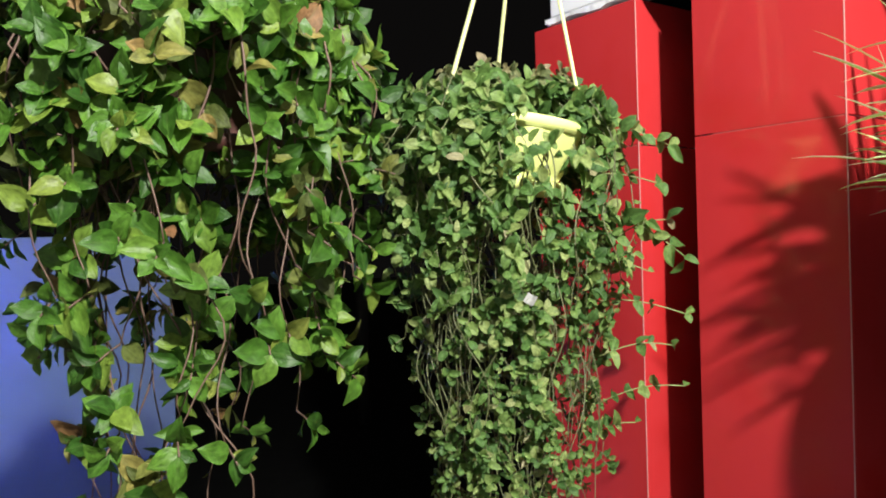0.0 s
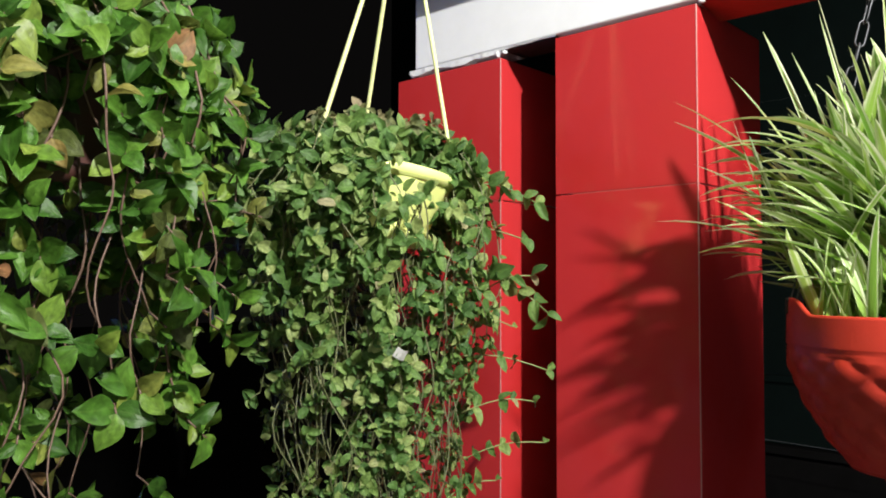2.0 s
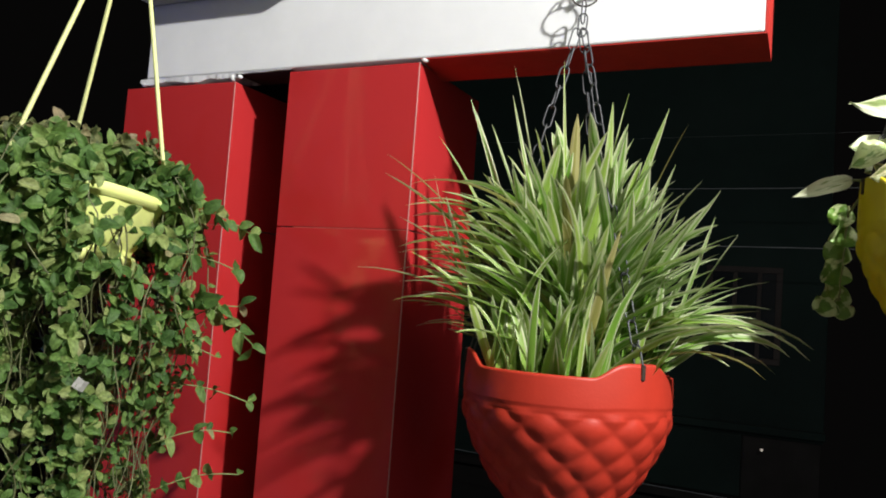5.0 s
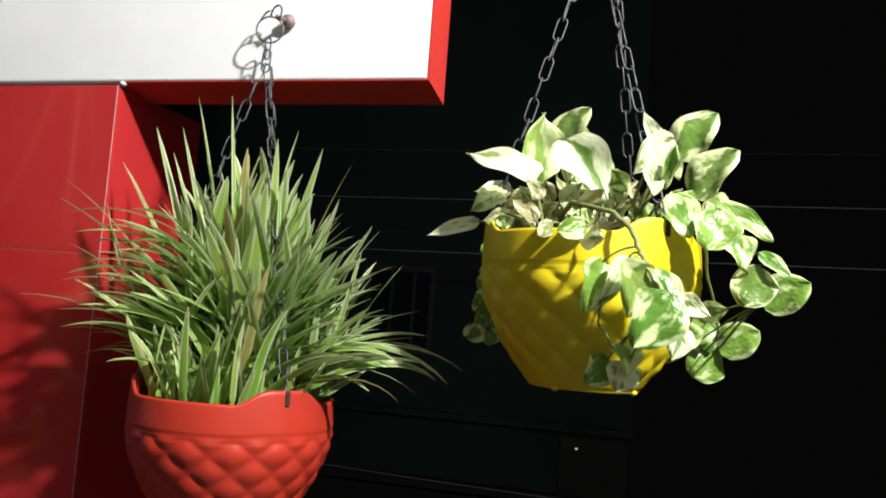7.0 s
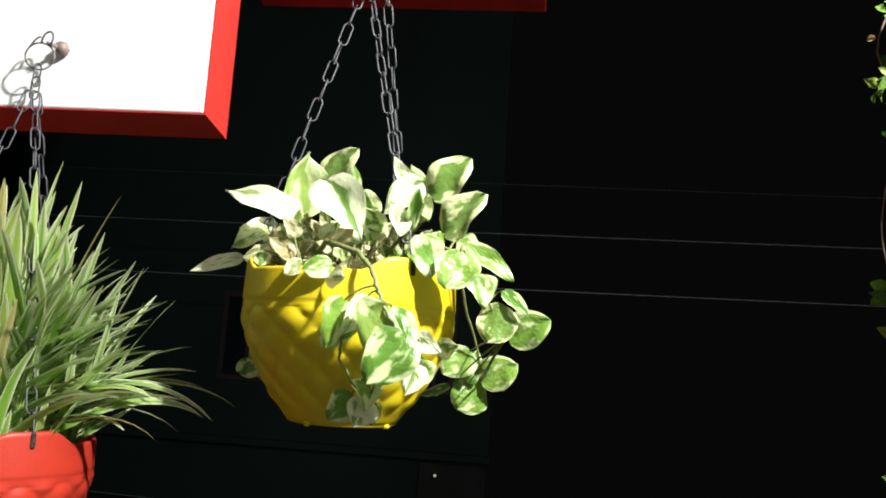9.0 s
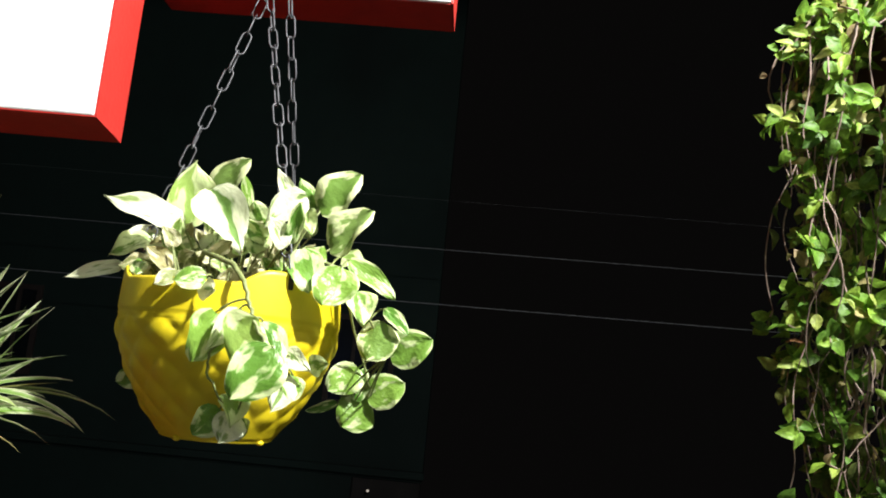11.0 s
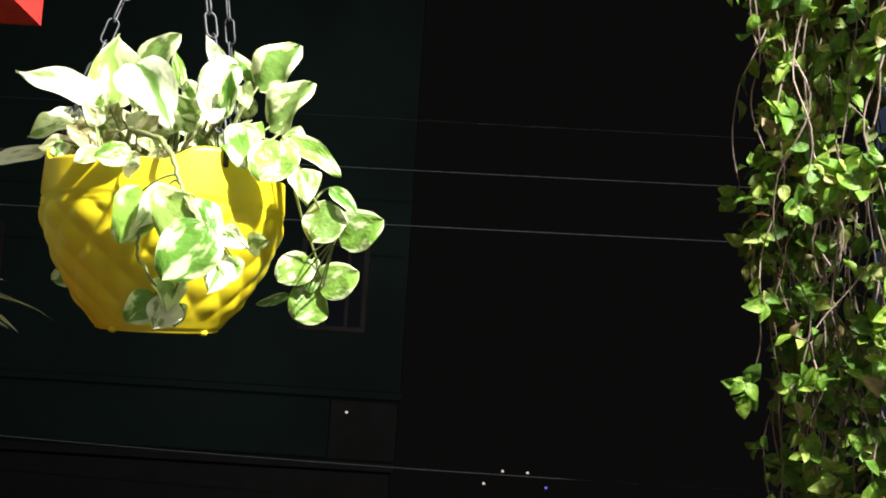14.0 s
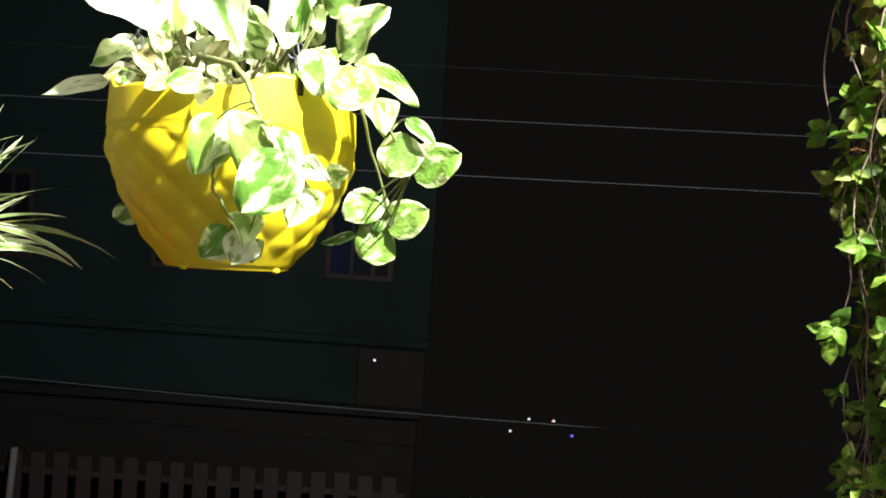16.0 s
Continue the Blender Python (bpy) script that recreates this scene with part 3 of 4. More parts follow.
def wall_hook(place, wall_y, label):
    """A bolt in the beam with an iron ring and an open wire hook."""
    x, y, z = place
    hook = thing("wall_hook", (x + 0.022, wall_y, z + 0.02), label, "hook", "hooks on the beams")
    piece("bolt", tube_mesh("bolt", [(x + 0.016, wall_y + 0.004, z + 0.017), (x + 0.012, wall_y - 0.02, z + 0.016), (x + 0.008, y - 0.002, z + 0.016)], 0.0026, RUST, 8), hook)
    bm = bmesh.new()
    bmesh.ops.create_icosphere(bm, subdivisions=2, radius=0.0085)
    for v in bm.verts:
        v.co = v.co * (1 + 0.25 * noise.noise(v.co * 160))
    piece("bolt_head", bm_mesh("bolt_head", bm, RUST, True), hook, Matrix.Translation((x + 0.016, wall_y - 0.007, z + 0.017)), "rusty bolt head")
    piece("ring", torus_mesh("ring", 0.0165, 0.0011, IRON), hook, Matrix.Translation((x, y, z)) @ pose(0, 0, 0, 90, 0, 12))
    curl = [(x - 0.014 + 0.012 * k / 8, y, z + 0.012 + 0.012 * math.sin(k / 8 * 1.6)) for k in range(9)]
    piece("wire_hook", tube_mesh("wire_hook", curl, 0.0011, IRON, 6), hook)
    curl2 = [(x + 0.001 + 0.007 * (1 - math.cos(k / 9 * 4.0)), y - 0.002, z + 0.016 + 0.014 * math.sin(k / 9 * 3.4)) for k in range(10)]
    piece("wire_hook", tube_mesh("wire_hook", curl2, 0.0012, CHAIN, 6), hook)
    return hook


wall_hook((0.226, -0.024, 2.152), 0.0, "rusty bolt with an iron ring on the white beam")
hang = wall_hook((0.624, -0.012, 2.318), 0.067, "bolt with an iron ring on the upper beam")
short = thing("short_chain", (0.225, -0.024, 2.12), "short steel chain between ring and pot chains", "chain")
hang_chain(short, (0.226, -0.024, 2.137), (0.224, -0.023, 2.105), 20)


# ---- marbled pothos in the yellow pot ----
rng = random.Random(11)
CURLS = ((0.3, 0.15, 0.09, 0.3, 0.1), (0.5, 0.25, 0.12, -0.4, -0.15), (0.15, -0.18, 0.1, 0.5, 0.2), (0.4, 0.3, 0.14, 0.2, -0.1),
         (-0.3, 0.12, 0.1, -0.5, 0.1), (0.7, 0.1, 0.1, 0.6, 0.0), (0.5, -0.1, 0.16, -0.2, 0.25))
KINDS = {}
for mark, leaf_mat, outline in (("g", POTHOS_LEAF, heart), ("p", POTHOS_PALE, pointed), ("w", POTHOS_WHITE, pointed), ("c", POTHOS_RIMMED, heart), ("t", POTHOS_TAN, pointed)):
    KINDS[mark] = []
    for f, c, r, tw, sk in CURLS:
        hv, hf, hu = leaf_shape(1, 1, outline, f, c, 8, 11, r, tw, sk)
        KINDS[mark].append(mesh_of("leaf", hv, hf, leaf_mat, hu))
pothos = thing("pothos_plant", (0.629, -0.047, 1.887), "green and white marbled pothos trailing over a yellow pot", "plant")
# leaf stalk end x, z, tip x, z, depth y, width, marking: w white, p pale, g green, t tan, c green with a white edge
CROWN_TALL = [
    (0.583, 1.963, 0.511, 1.988, -0.11, 0.027, "w"), (0.571, 1.970, 0.562, 2.034, -0.06, 0.044, "p"), (0.577, 2.011, 0.614, 2.056, -0.02, 0.028, "c"),
    (0.602, 2.003, 0.648, 1.943, -0.1, 0.041, "w"), (0.597, 2.004, 0.607, 1.964, -0.09, 0.022, "p"), (0.693, 1.994, 0.677, 2.021, -0.12, 0.013, "w"),
    (0.706, 2.000, 0.669, 1.970, -0.125, 0.025, "w"), (0.704, 2.004, 0.685, 2.030, -0.05, 0.014, "g"), (0.708, 1.999, 0.746, 2.037, -0.06, 0.035, "c"),
    (0.725, 1.958, 0.762, 1.996, -0.07, 0.034, "c"), (0.657, 1.945, 0.641, 1.978, -0.09, 0.028, "p"), (0.695, 1.948, 0.681, 1.969, -0.135, 0.019, "w"),
    (0.697, 1.952, 0.703, 1.988, -0.13, 0.014, "g")]
CROWN_LOW = [
    (0.700, 1.991, 0.713, 1.966, -0.09, 0.018, "p"), (0.539, 1.951, 0.511, 1.934, -0.08, 0.024, "p"), (0.543, 1.959, 0.510, 1.952, -0.06, 0.020, "w"),
    (0.568, 1.953, 0.541, 1.939, -0.07, 0.017, "t"), (0.586, 1.953, 0.569, 1.937, -0.08, 0.020, "t"), (0.560, 1.930, 0.575, 1.914, -0.09, 0.017, "t"),
    (0.553, 1.922, 0.528, 1.920, -0.1, 0.019, "t"), (0.512, 1.922, 0.462, 1.905, -0.07, 0.014, "w"), (0.618, 1.960, 0.612, 1.940, -0.085, 0.020, "p"),
    (0.643, 1.972, 0.666, 1.956, -0.08, 0.020, "p"), (0.709, 1.953, 0.727, 1.940, -0.1, 0.017, "g"), (0.675, 1.927, 0.668, 1.946, -0.09, 0.013, "t"),
    (0.600, 1.932, 0.591, 1.918, -0.09, 0.015, "t")]
CROWN_RIM = [
    (0.632, 1.910, 0.612, 1.900, -0.165, 0.018, "g"), (0.629, 1.898, 0.649, 1.898, -0.17, 0.018, "w"), (0.602, 1.912, 0.593, 1.897, -0.16, 0.013, "t"),
    (0.633, 1.920, 0.620, 1.933, -0.1, 0.015, "p"), (0.546, 1.926, 0.553, 1.910, -0.11, 0.016, "p"), (0.563, 1.950, 0.575, 1.972, -0.05, 0.018, "t"),
    (0.610, 1.978, 0.601, 1.996, -0.03, 0.018, "p"), (0.640, 1.984, 0.628, 2.006, -0.01, 0.019, "g"), (0.695, 1.975, 0.687, 1.996, -0.03, 0.018, "p"),
    (0.619, 2.005, 0.614, 2.037, -0.01, 0.012, "g")]
TRAIL_SIDE = [
    (0.707, 1.948, 0.728, 1.906, -0.12, 0.027, "g"), (0.750, 1.932, 0.744, 1.892, -0.13, 0.034, "g"), (0.750, 1.946, 0.799, 1.912, -0.09, 0.017, "g"),
    (0.740, 1.951, 0.766, 1.945, -0.07, 0.019, "p"), (0.762, 1.914, 0.780, 1.882, -0.1, 0.024, "p"), (0.790, 1.901, 0.817, 1.879, -0.08, 0.012, "g"),
    (0.791, 1.887, 0.780, 1.849, -0.08, 0.033, "c"), (0.797, 1.854, 0.834, 1.879, -0.05, 0.032, "g"), (0.753, 1.840, 0.728, 1.808, 0.04, 0.031, "g"),
    (0.753, 1.803, 0.764, 1.839, 0.05, 0.015, "g"), (0.766, 1.806, 0.803, 1.831, 0.05, 0.033, "g"), (0.768, 1.805, 0.746, 1.771, 0.06, 0.039, "g"),
    (0.729, 1.797, 0.696, 1.785, 0.07, 0.009, "g")]
TRAIL_FRONT = [
    (0.650, 1.877, 0.641, 1.835, -0.175, 0.029, "g"), (0.672, 1.881, 0.651, 1.843, -0.18, 0.017, "w"), (0.691, 1.873, 0.671, 1.836, -0.182, 0.041, "p"),
    (0.694, 1.873, 0.716, 1.839, -0.178, 0.023, "g"), (0.709, 1.850, 0.688, 1.803, -0.19, 0.037, "g"), (0.723, 1.828, 0.714, 1.796, -0.175, 0.020, "w"),
    (0.712, 1.848, 0.738, 1.833, -0.17, 0.017, "w"), (0.736, 1.836, 0.755, 1.845, -0.16, 0.016, "p"), (0.658, 1.792, 0.646, 1.767, -0.15, 0.024, "g"),
    (0.670, 1.806, 0.677, 1.780, -0.155, 0.021, "p"), (0.676, 1.790, 0.670, 1.765, -0.16, 0.024, "w"), (0.678, 1.786, 0.684, 1.767, -0.15, 0.013, "g"),
    (0.724, 1.828, 0.726, 1.809, -0.165, 0.017, "g")]
TRAIL_BACK = [
    (0.512, 1.912, 0.499, 1.892, 0.045, 0.022, "g"), (0.513, 1.893, 0.497, 1.873, 0.05, 0.026, "g"), (0.510, 1.872, 0.497, 1.85, 0.05, 0.024, "g"),
    (0.508, 1.85, 0.495, 1.827, 0.05, 0.026, "g"), (0.508, 1.828, 0.494, 1.806, 0.055, 0.026, "g"), (0.502, 1.808, 0.484, 1.794, 0.05, 0.022, "g"), (0.508, 1.81, 0.514, 1.792, 0.055, 0.018, "g")]


def marbled_leaf(row, lean, wide=1.18, turn=0.35):
    """One leaf from its stalk's end to its tip, facing the porch."""
    bx, bz, tx, tz, y, w, kind = row
    base = Vector((bx, y + 0.012 * lean, bz))
    tip = Vector((tx, y - 0.012 * lean + rng.uniform(-0.006, 0.006), tz))
    along = tip - base
    facing = Vector((0.3 + rng.uniform(-turn, turn), -1, 0.25 + rng.uniform(-turn, turn)))
    m = leaf_pose(base, along, facing, 1.0) @ Matrix.Diagonal((w * wide, along.length * 1.02, w, 1))
    piece("leaf", rng.choice(KINDS[kind]), pothos, m)
    return base


def stalk(start, end, sag, r, mat, owner, name="stalk"):
    start, end = Vector(start), Vector(end)
    pts = [start.lerp(end, k / 6) + Vector((0, 0, sag * math.sin(math.pi * k / 6))) for k in range(7)]
    piece(name, tube_mesh(name, pts, [r * (1 - 0.05 * k) for k in range(7)], mat, 5), owner)


for rows in (CROWN_TALL, CROWN_LOW, CROWN_RIM):
    for row in rows:
        b = marbled_leaf(row, 0.8)
        foot = (0.624 + (b.x - 0.624) * 0.45, -0.047 + (b.y + 0.047) * 0.5, 1.885)
        stalk(foot, b, 0.012, 0.0016, STEM_GREEN, pothos)
# small crumpled inner leaves that fill the crown
for k in range(84):
    a, r = rng.uniform(0, 2 * math.pi), 0.09 * math.sqrt(rng.random())
    x, y, z = 0.624 + r * math.cos(a), -0.047 + r * math.sin(a) * 0.9, 1.903 + rng.uniform(0.0, 0.055) * (1.2 - r * 5)
    s = rng.uniform(0.016, 0.03)
    t = rng.uniform(0, 2 * math.pi)
    kind = rng.choice("ttwp") if x < 0.66 else rng.choice("ggpt")
    marbled_leaf((x, z, x + s * math.cos(t), z + s * (0.3 + 0.6 * math.sin(t)), y, s * 0.6, kind), 0.6, 1.12, 0.9)
    stalk((x * 0.7 + 0.624 * 0.3, y, 1.883), (x, y, z), 0.004, 0.0012, STEM_GREEN, pothos)


def trail(rows, path, r, wide=1.25):
    """A woody runner through path, with its leaves on short stalks."""
    pts = []
    for a, b in zip(path, path[1:]):
        pts += [Vector(a).lerp(Vector(b), k / 5) + Vector((rng.uniform(-1, 1), rng.uniform(-1, 1), rng.uniform(-1, 1))) * 0.0012 for k in range(5)]
    pts.append(Vector(path[-1]))
    piece("runner", tube_mesh("runner", pts, [r * (1 - 0.5 * k / len(pts)) for k in range(len(pts))], STEM_GREEN, 6), pothos)
    for row in rows:
        b = marbled_leaf(row, 0.5, wide)
        near = min(pts, key=lambda p: (p - b).length)
        stalk(near, b, 0.003, 0.0012, STEM_GREEN, pothos)


trail(TRAIL_SIDE, [(0.66, -0.06, 1.9), (0.70, -0.09, 1.945), (0.745, -0.10, 1.935), (0.765, -0.09, 1.905), (0.785, -0.07, 1.875), (0.795, -0.06, 1.855)], 0.0022)
trail([], [(0.70, -0.06, 1.93), (0.74, -0.03, 1.92), (0.752, 0.02, 1.87), (0.768, 0.05, 1.82), (0.735, 0.06, 1.805)], 0.002)
trail(TRAIL_FRONT, [(0.60, -0.09, 1.925), (0.616, -0.12, 1.937), (0.655, -0.155, 1.923), (0.672, -0.172, 1.907), (0.681, -0.176, 1.888), (0.687, -0.18, 1.873), (0.705, -0.182, 1.848)], 0.003)
trail([], [(0.687, -0.178, 1.873), (0.652, -0.172, 1.845), (0.648, -0.168, 1.825), (0.664, -0.16, 1.80), (0.672, -0.155, 1.79)], 0.0016)
trail(TRAIL_BACK, [(0.55, 0.0, 1.90), (0.525, 0.03, 1.925), (0.513, 0.048, 1.905), (0.509, 0.052, 1.86), (0.505, 0.053, 1.81)], 0.0018)


# ---- striped grass in the red pot ----
rng = random.Random(23)
grass = thing("striped_grass_plant", (0.24, -0.05, 1.70), "arching green and cream striped grass in a red pot", "plant")


def blade(foot, heading, lift, length, width, droop, roll, loose=1.0):
    """A folded strap leaf that rises at lift degrees towards heading and arches over."""
    n = 12
    verts, faces, uvs = [], [], []
    p = Vector(foot)
    a = radians(lift)
    flat = Vector((math.cos(heading), math.sin(heading), 0))
    swing = rng.uniform(-0.9, 0.9) * loose
    spin = rng.uniform(-0.8, 0.8) * loose
    for j in range(n + 1):
        v = j / n
        flat = Vector((math.cos(heading + swing * v * v), math.sin(heading + swing * v * v), 0))
        side0 = Vector((-flat.y, flat.x, 0))
        roll += spin / n
        d = flat * math.cos(a) + Vector((0, 0, 1)) * math.sin(a)
        up = Vector((0, 0, 1)) * math.cos(a) - flat * math.sin(a)
        side = side0 * math.cos(roll) + up * math.sin(roll)
        nrm = up * math.cos(roll) - side0 * math.sin(roll)
        w = 0.5 * width * min(1.0, 0.5 + 2.2 * v) * (1 - v ** 3.2) ** 0.7 + 0.0002
        for i in (-1, 0, 1):
            verts.append(p + side * (w * i) + nrm * (0.28 * w * abs(i)))
            uvs.append((0.5 + 0.5 * i, v))
        p = p + d * (length / n)
        a -= radians(droop) * (0.35 + 1.5 * v) / n
    for j in range(n):
        for i in range(2):
            q = j * 3 + i
            faces.append((q, q + 1, q + 4, q + 3))
    return verts, faces, uvs


blades = []


def add_blade(foot, heading, lift, length, width, droop):
    blades.append(blade(foot, heading, lift, length, width, droop, rng.uniform(-0.9, 0.9)))


# tufts: each leans its own way and fans out its blades
for k in range(36):
    a, r = 2 * math.pi * (k * 0.618034 % 1), 0.085 * math.sqrt((k + 0.5) / 36)
    foot0 = Vector((0.242 + r * math.cos(a), -0.05 + r * math.sin(a), 1.69))
    lean = min(38, 2 + 310 * r * rng.uniform(0.35, 1.25))
    way = a + rng.uniform(-0.6, 0.6)
    if math.cos(way) < 0.2:
        lean *= 0.62
    axis = Vector((math.sin(radians(lean)) * math.cos(way), math.sin(radians(lean)) * math.sin(way), math.cos(radians(lean))))
    for q in range(5):
        d = axis + Vector((rng.gauss(0, 0.3), rng.gauss(0, 0.3), rng.gauss(0, 0.15)))
        d.normalize()
        if d.y < -0.2:
            d.y = -0.2
            d.normalize()
        if foot0.y < -0.085 and d.x < 0 and d.z < 0.93:
            d.x, d.z = -0.25, 0.95
            d.normalize()
        lift = math.degrees(math.asin(max(0.12, min(0.995, d.z))))
        length = rng.uniform(0.12, 0.27) * (0.42 + 0.6 * math.sin(radians(lift)))
        if d.x > 0.3 and d.z < 0.92:
            length *= 0.76
        if foot0.y < -0.075:
            length *= 0.5
        foot = foot0 + Vector((rng.uniform(-1, 1), rng.uniform(-1, 1), 0)) * 0.012
        add_blade(foot, math.atan2(d.y, d.x), lift, length, rng.uniform(0.0065, 0.0115), rng.uniform(-8, 45))
CENTRE = (0.242, -0.05, 1.69)
def reaching(foot, tip, width, droop):
    """A blade whose tip arches over to a given place."""
    run = Vector(tip) - Vector(foot)
    lift = math.degrees(math.atan2(run.z, math.hypot(run.x, run.y))) + 0.47 * droop
    return blade(foot, math.atan2(run.y, run.x), lift, run.length * (1 + 0.00006 * droop * droop), width, droop, rng.uniform(-0.4, 0.4), 0.12)


# layers of short blades that fan out from the tufts' stems, the outer ones flatter
for k in range(560):
    a, rise = rng.uniform(0, 2 * math.pi), rng.uniform(0.06, 1.0)
    flat = math.sqrt(1 - rise * rise)
    out = Vector((flat * math.cos(a), flat * math.sin(a), rise))
    if out.y < -0.6 and rise < 0.25:
        continue
    q = rng.uniform(0.5, 1.0)
    tip = Vector((0.242 + 0.178 * q * out.x, -0.05 + (0.12 if out.y < 0 else 0.15) * q * out.y, 1.715 + 0.285 * q * out.z ** 0.8))
    way = Vector((out.x * 0.95, out.y * 0.7, 0.16 + 0.95 * out.z)) + Vector((rng.gauss(0, 0.17), rng.gauss(0, 0.15), rng.gauss(0, 0.12)))
    foot = tip - way.normalized() * rng.uniform(0.085, 0.165)
    foot.z = max(1.69, foot.z)
    blades.append(reaching(foot, tip, rng.uniform(0.0105, 0.0165), rng.uniform(0, 50) * (1.15 - rise)))
# low blades that hang out over the rim towards the porch and the columns
for k in range(34):
    a = rng.uniform(2.9, 4.3)
    foot = Vector((0.215, -0.07, 1.715 + 0.15 * rng.random()))
    tip = foot + Vector((math.cos(a), 0.75 * math.sin(a), 0.0)) * rng.uniform(0.1, 0.165) + Vector((0, 0, rng.uniform(0.0, 0.05)))
    blades.append(reaching(foot, tip, rng.uniform(0.011, 0.0155), rng.uniform(20, 60)))
for heading, lift, length, width, droop in ((-0.05, 40, 0.235, 0.012, 85), (0.15, 44, 0.24, 0.011, 80),
                                            (-1.9, 84, 0.36, 0.008, 8), (0.15, 58, 0.27, 0.01, 8), (2.8, 66, 0.31, 0.009, 8), (3.3, 72, 0.32, 0.01, 6), (-2.6, 76, 0.33, 0.009, 5), (-0.35, 72, 0.32, 0.013, 8), 
                                            (-0.1, 38, 0.2, 0.009, 40), (0.2, 50, 0.21, 0.01, 40)):
    add_blade(CENTRE, heading, lift, length, width, droop)
for k in range(14):
    add_blade((0.252 + rng.uniform(0, 0.06), -0.05 - rng.uniform(-0.03, 0.05), 1.70), rng.uniform(-0.35, 0.5), rng.uniform(34, 54), rng.uniform(0.14, 0.2), rng.uniform(0.009, 0.013), rng.uniform(50, 85))


# long stray blades: tip x, y, z, droop
for tx, ty, tz, droop in ((0.151, -0.05, 2.06, 4), (0.094, -0.05, 2.021, 8), (0.294, -0.05, 2.019, 6), (0.285, -0.09, 2.0, 10), (0.012, -0.1, 1.93, 26), (0.02, -0.11, 1.91, 22), (0.05, -0.12, 1.855, 30),
                          (0.027, -0.14, 1.784, 42), (0.075, -0.12, 1.747, 60), (0.06, -0.06, 1.97, 14), (0.386, 0.0, 1.906, 18), (0.438, 0.0, 1.807, 34), (0.41, -0.02, 1.86, 24), (0.43, 0.02, 1.772, 46),
                          (0.451, 0.03, 1.725, 66), (0.44, -0.03, 1.718, 70), (0.415, -0.06, 1.735, 64), (0.06, -0.09, 1.80, 40), (0.09, -0.15, 1.772, 46), (0.12, -0.17, 1.762, 52), (0.1, -0.12, 1.79, 38), (0.08, -0.14, 1.815, 34),
                          (0.13, -0.16, 1.80, 40), (0.42, -0.05, 1.76, 48), (0.40, -0.08, 1.775, 44), (0.425, 0.03, 1.745, 60), (0.39, -0.04, 1.83, 30), (0.4, 0.02, 1.80, 38)):
    side = 1 if tx > 0.242 else -1
    blades.append(reaching((0.242 + side * rng.uniform(0.0, 0.05), -0.05 + rng.uniform(-0.03, 0.03), 1.7 + rng.uniform(0, 0.05)), (tx, ty, tz), rng.uniform(0.011, 0.015), droop))
# the blades on the porch side are parts, those behind one mass
blades.sort(key=lambda b: sum(v.y for v in b[0]) / len(b[0]))
for v, f, u in blades[:300]:
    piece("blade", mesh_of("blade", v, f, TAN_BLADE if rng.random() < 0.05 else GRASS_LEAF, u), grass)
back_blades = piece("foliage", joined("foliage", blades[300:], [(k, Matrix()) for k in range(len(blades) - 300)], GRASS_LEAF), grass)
back_blades["kind"] = "stuff"
for foot, tip in (((0.28, -0.04, 1.8), (0.356, -0.03, 1.988)), ((0.27, -0.1, 1.72), (0.31, -0.13, 1.86)), ((0.3, -0.04, 1.76), (0.43, 0.01, 1.79))):
    bv, bf, bu = reaching(foot, tip, 0.01, 8)
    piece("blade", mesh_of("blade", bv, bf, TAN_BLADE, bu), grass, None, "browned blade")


# ---- trailing plants ----
OVATES = [leaf_shape(1, w, ovate, f, c, 4, 8, 0.05, tw, sk) for w, f, c, tw, sk in ((0.66, 0.3, 0.18, 0.3, 0.1), (0.6, 0.5, 0.1, -0.4, -0.1), (0.7, 0.14, 0.34, 0.2, 0.15), (0.62, 0.22, -0.15, -0.3, 0.1), (0.54, 0.7, 0.25, 0.5, -0.15), (0.68, 0.35, 0.45, -0.2, 0.0))]
ROUNDS = [leaf_shape(1, w, rounded, f, c, 4, 6, 0.05, tw) for w, f, c, tw in ((0.72, 0.4, 0.25, 0.4), (0.64, 0.25, 0.5, -0.5), (0.58, 0.8, 0.1, 0.3), (0.5, 1.0, 0.4, -0.6), (0.66, 0.5, -0.3, 0.5), (0.55, 0.3, 0.7, 0.2))]
TO_LAMP = Vector((0.8, -0.5, 0.35))


def strand_path(center, angle, start_r, rim_r, reach, top_z, crest, drop, seed):
    """A shoot that climbs out of the pot, bends over the rim and hangs down."""
    pts = []
    out = Vector((math.cos(angle), math.sin(angle), 0))
    side = Vector((-out.y, out.x, 0))
    steps = 9
    for k in range(steps):
        u = k / (steps - 1)
        r = start_r + (reach - start_r) * u
        z = top_z - 0.02 + crest * math.sin(math.pi * min(1.0, 0.15 + 0.75 * u)) - 0.35 * crest * u * u
        pts.append(Vector((center[0], center[1], 0)) + out * r + Vector((0, 0, z)))
    z0 = pts[-1].z
    n = max(2, int(drop / 0.016))
    for k in range(1, n + 1):
        u = k / n
        w1 = noise.noise(Vector((seed * 3.1, u * drop * 9, 0.3)))
        w2 = noise.noise(Vector((seed * 7.7, u * drop * 9, 5.3)))
        r = reach + 0.04 * w1 * min(1, 3 * u) + 0.012 * math.sin(math.pi * min(1, u * 3)) - 0.02 * u
        pts.append(Vector((center[0], center[1], z0 - drop * u)) + out * r + side * (0.055 * w2))
    return pts


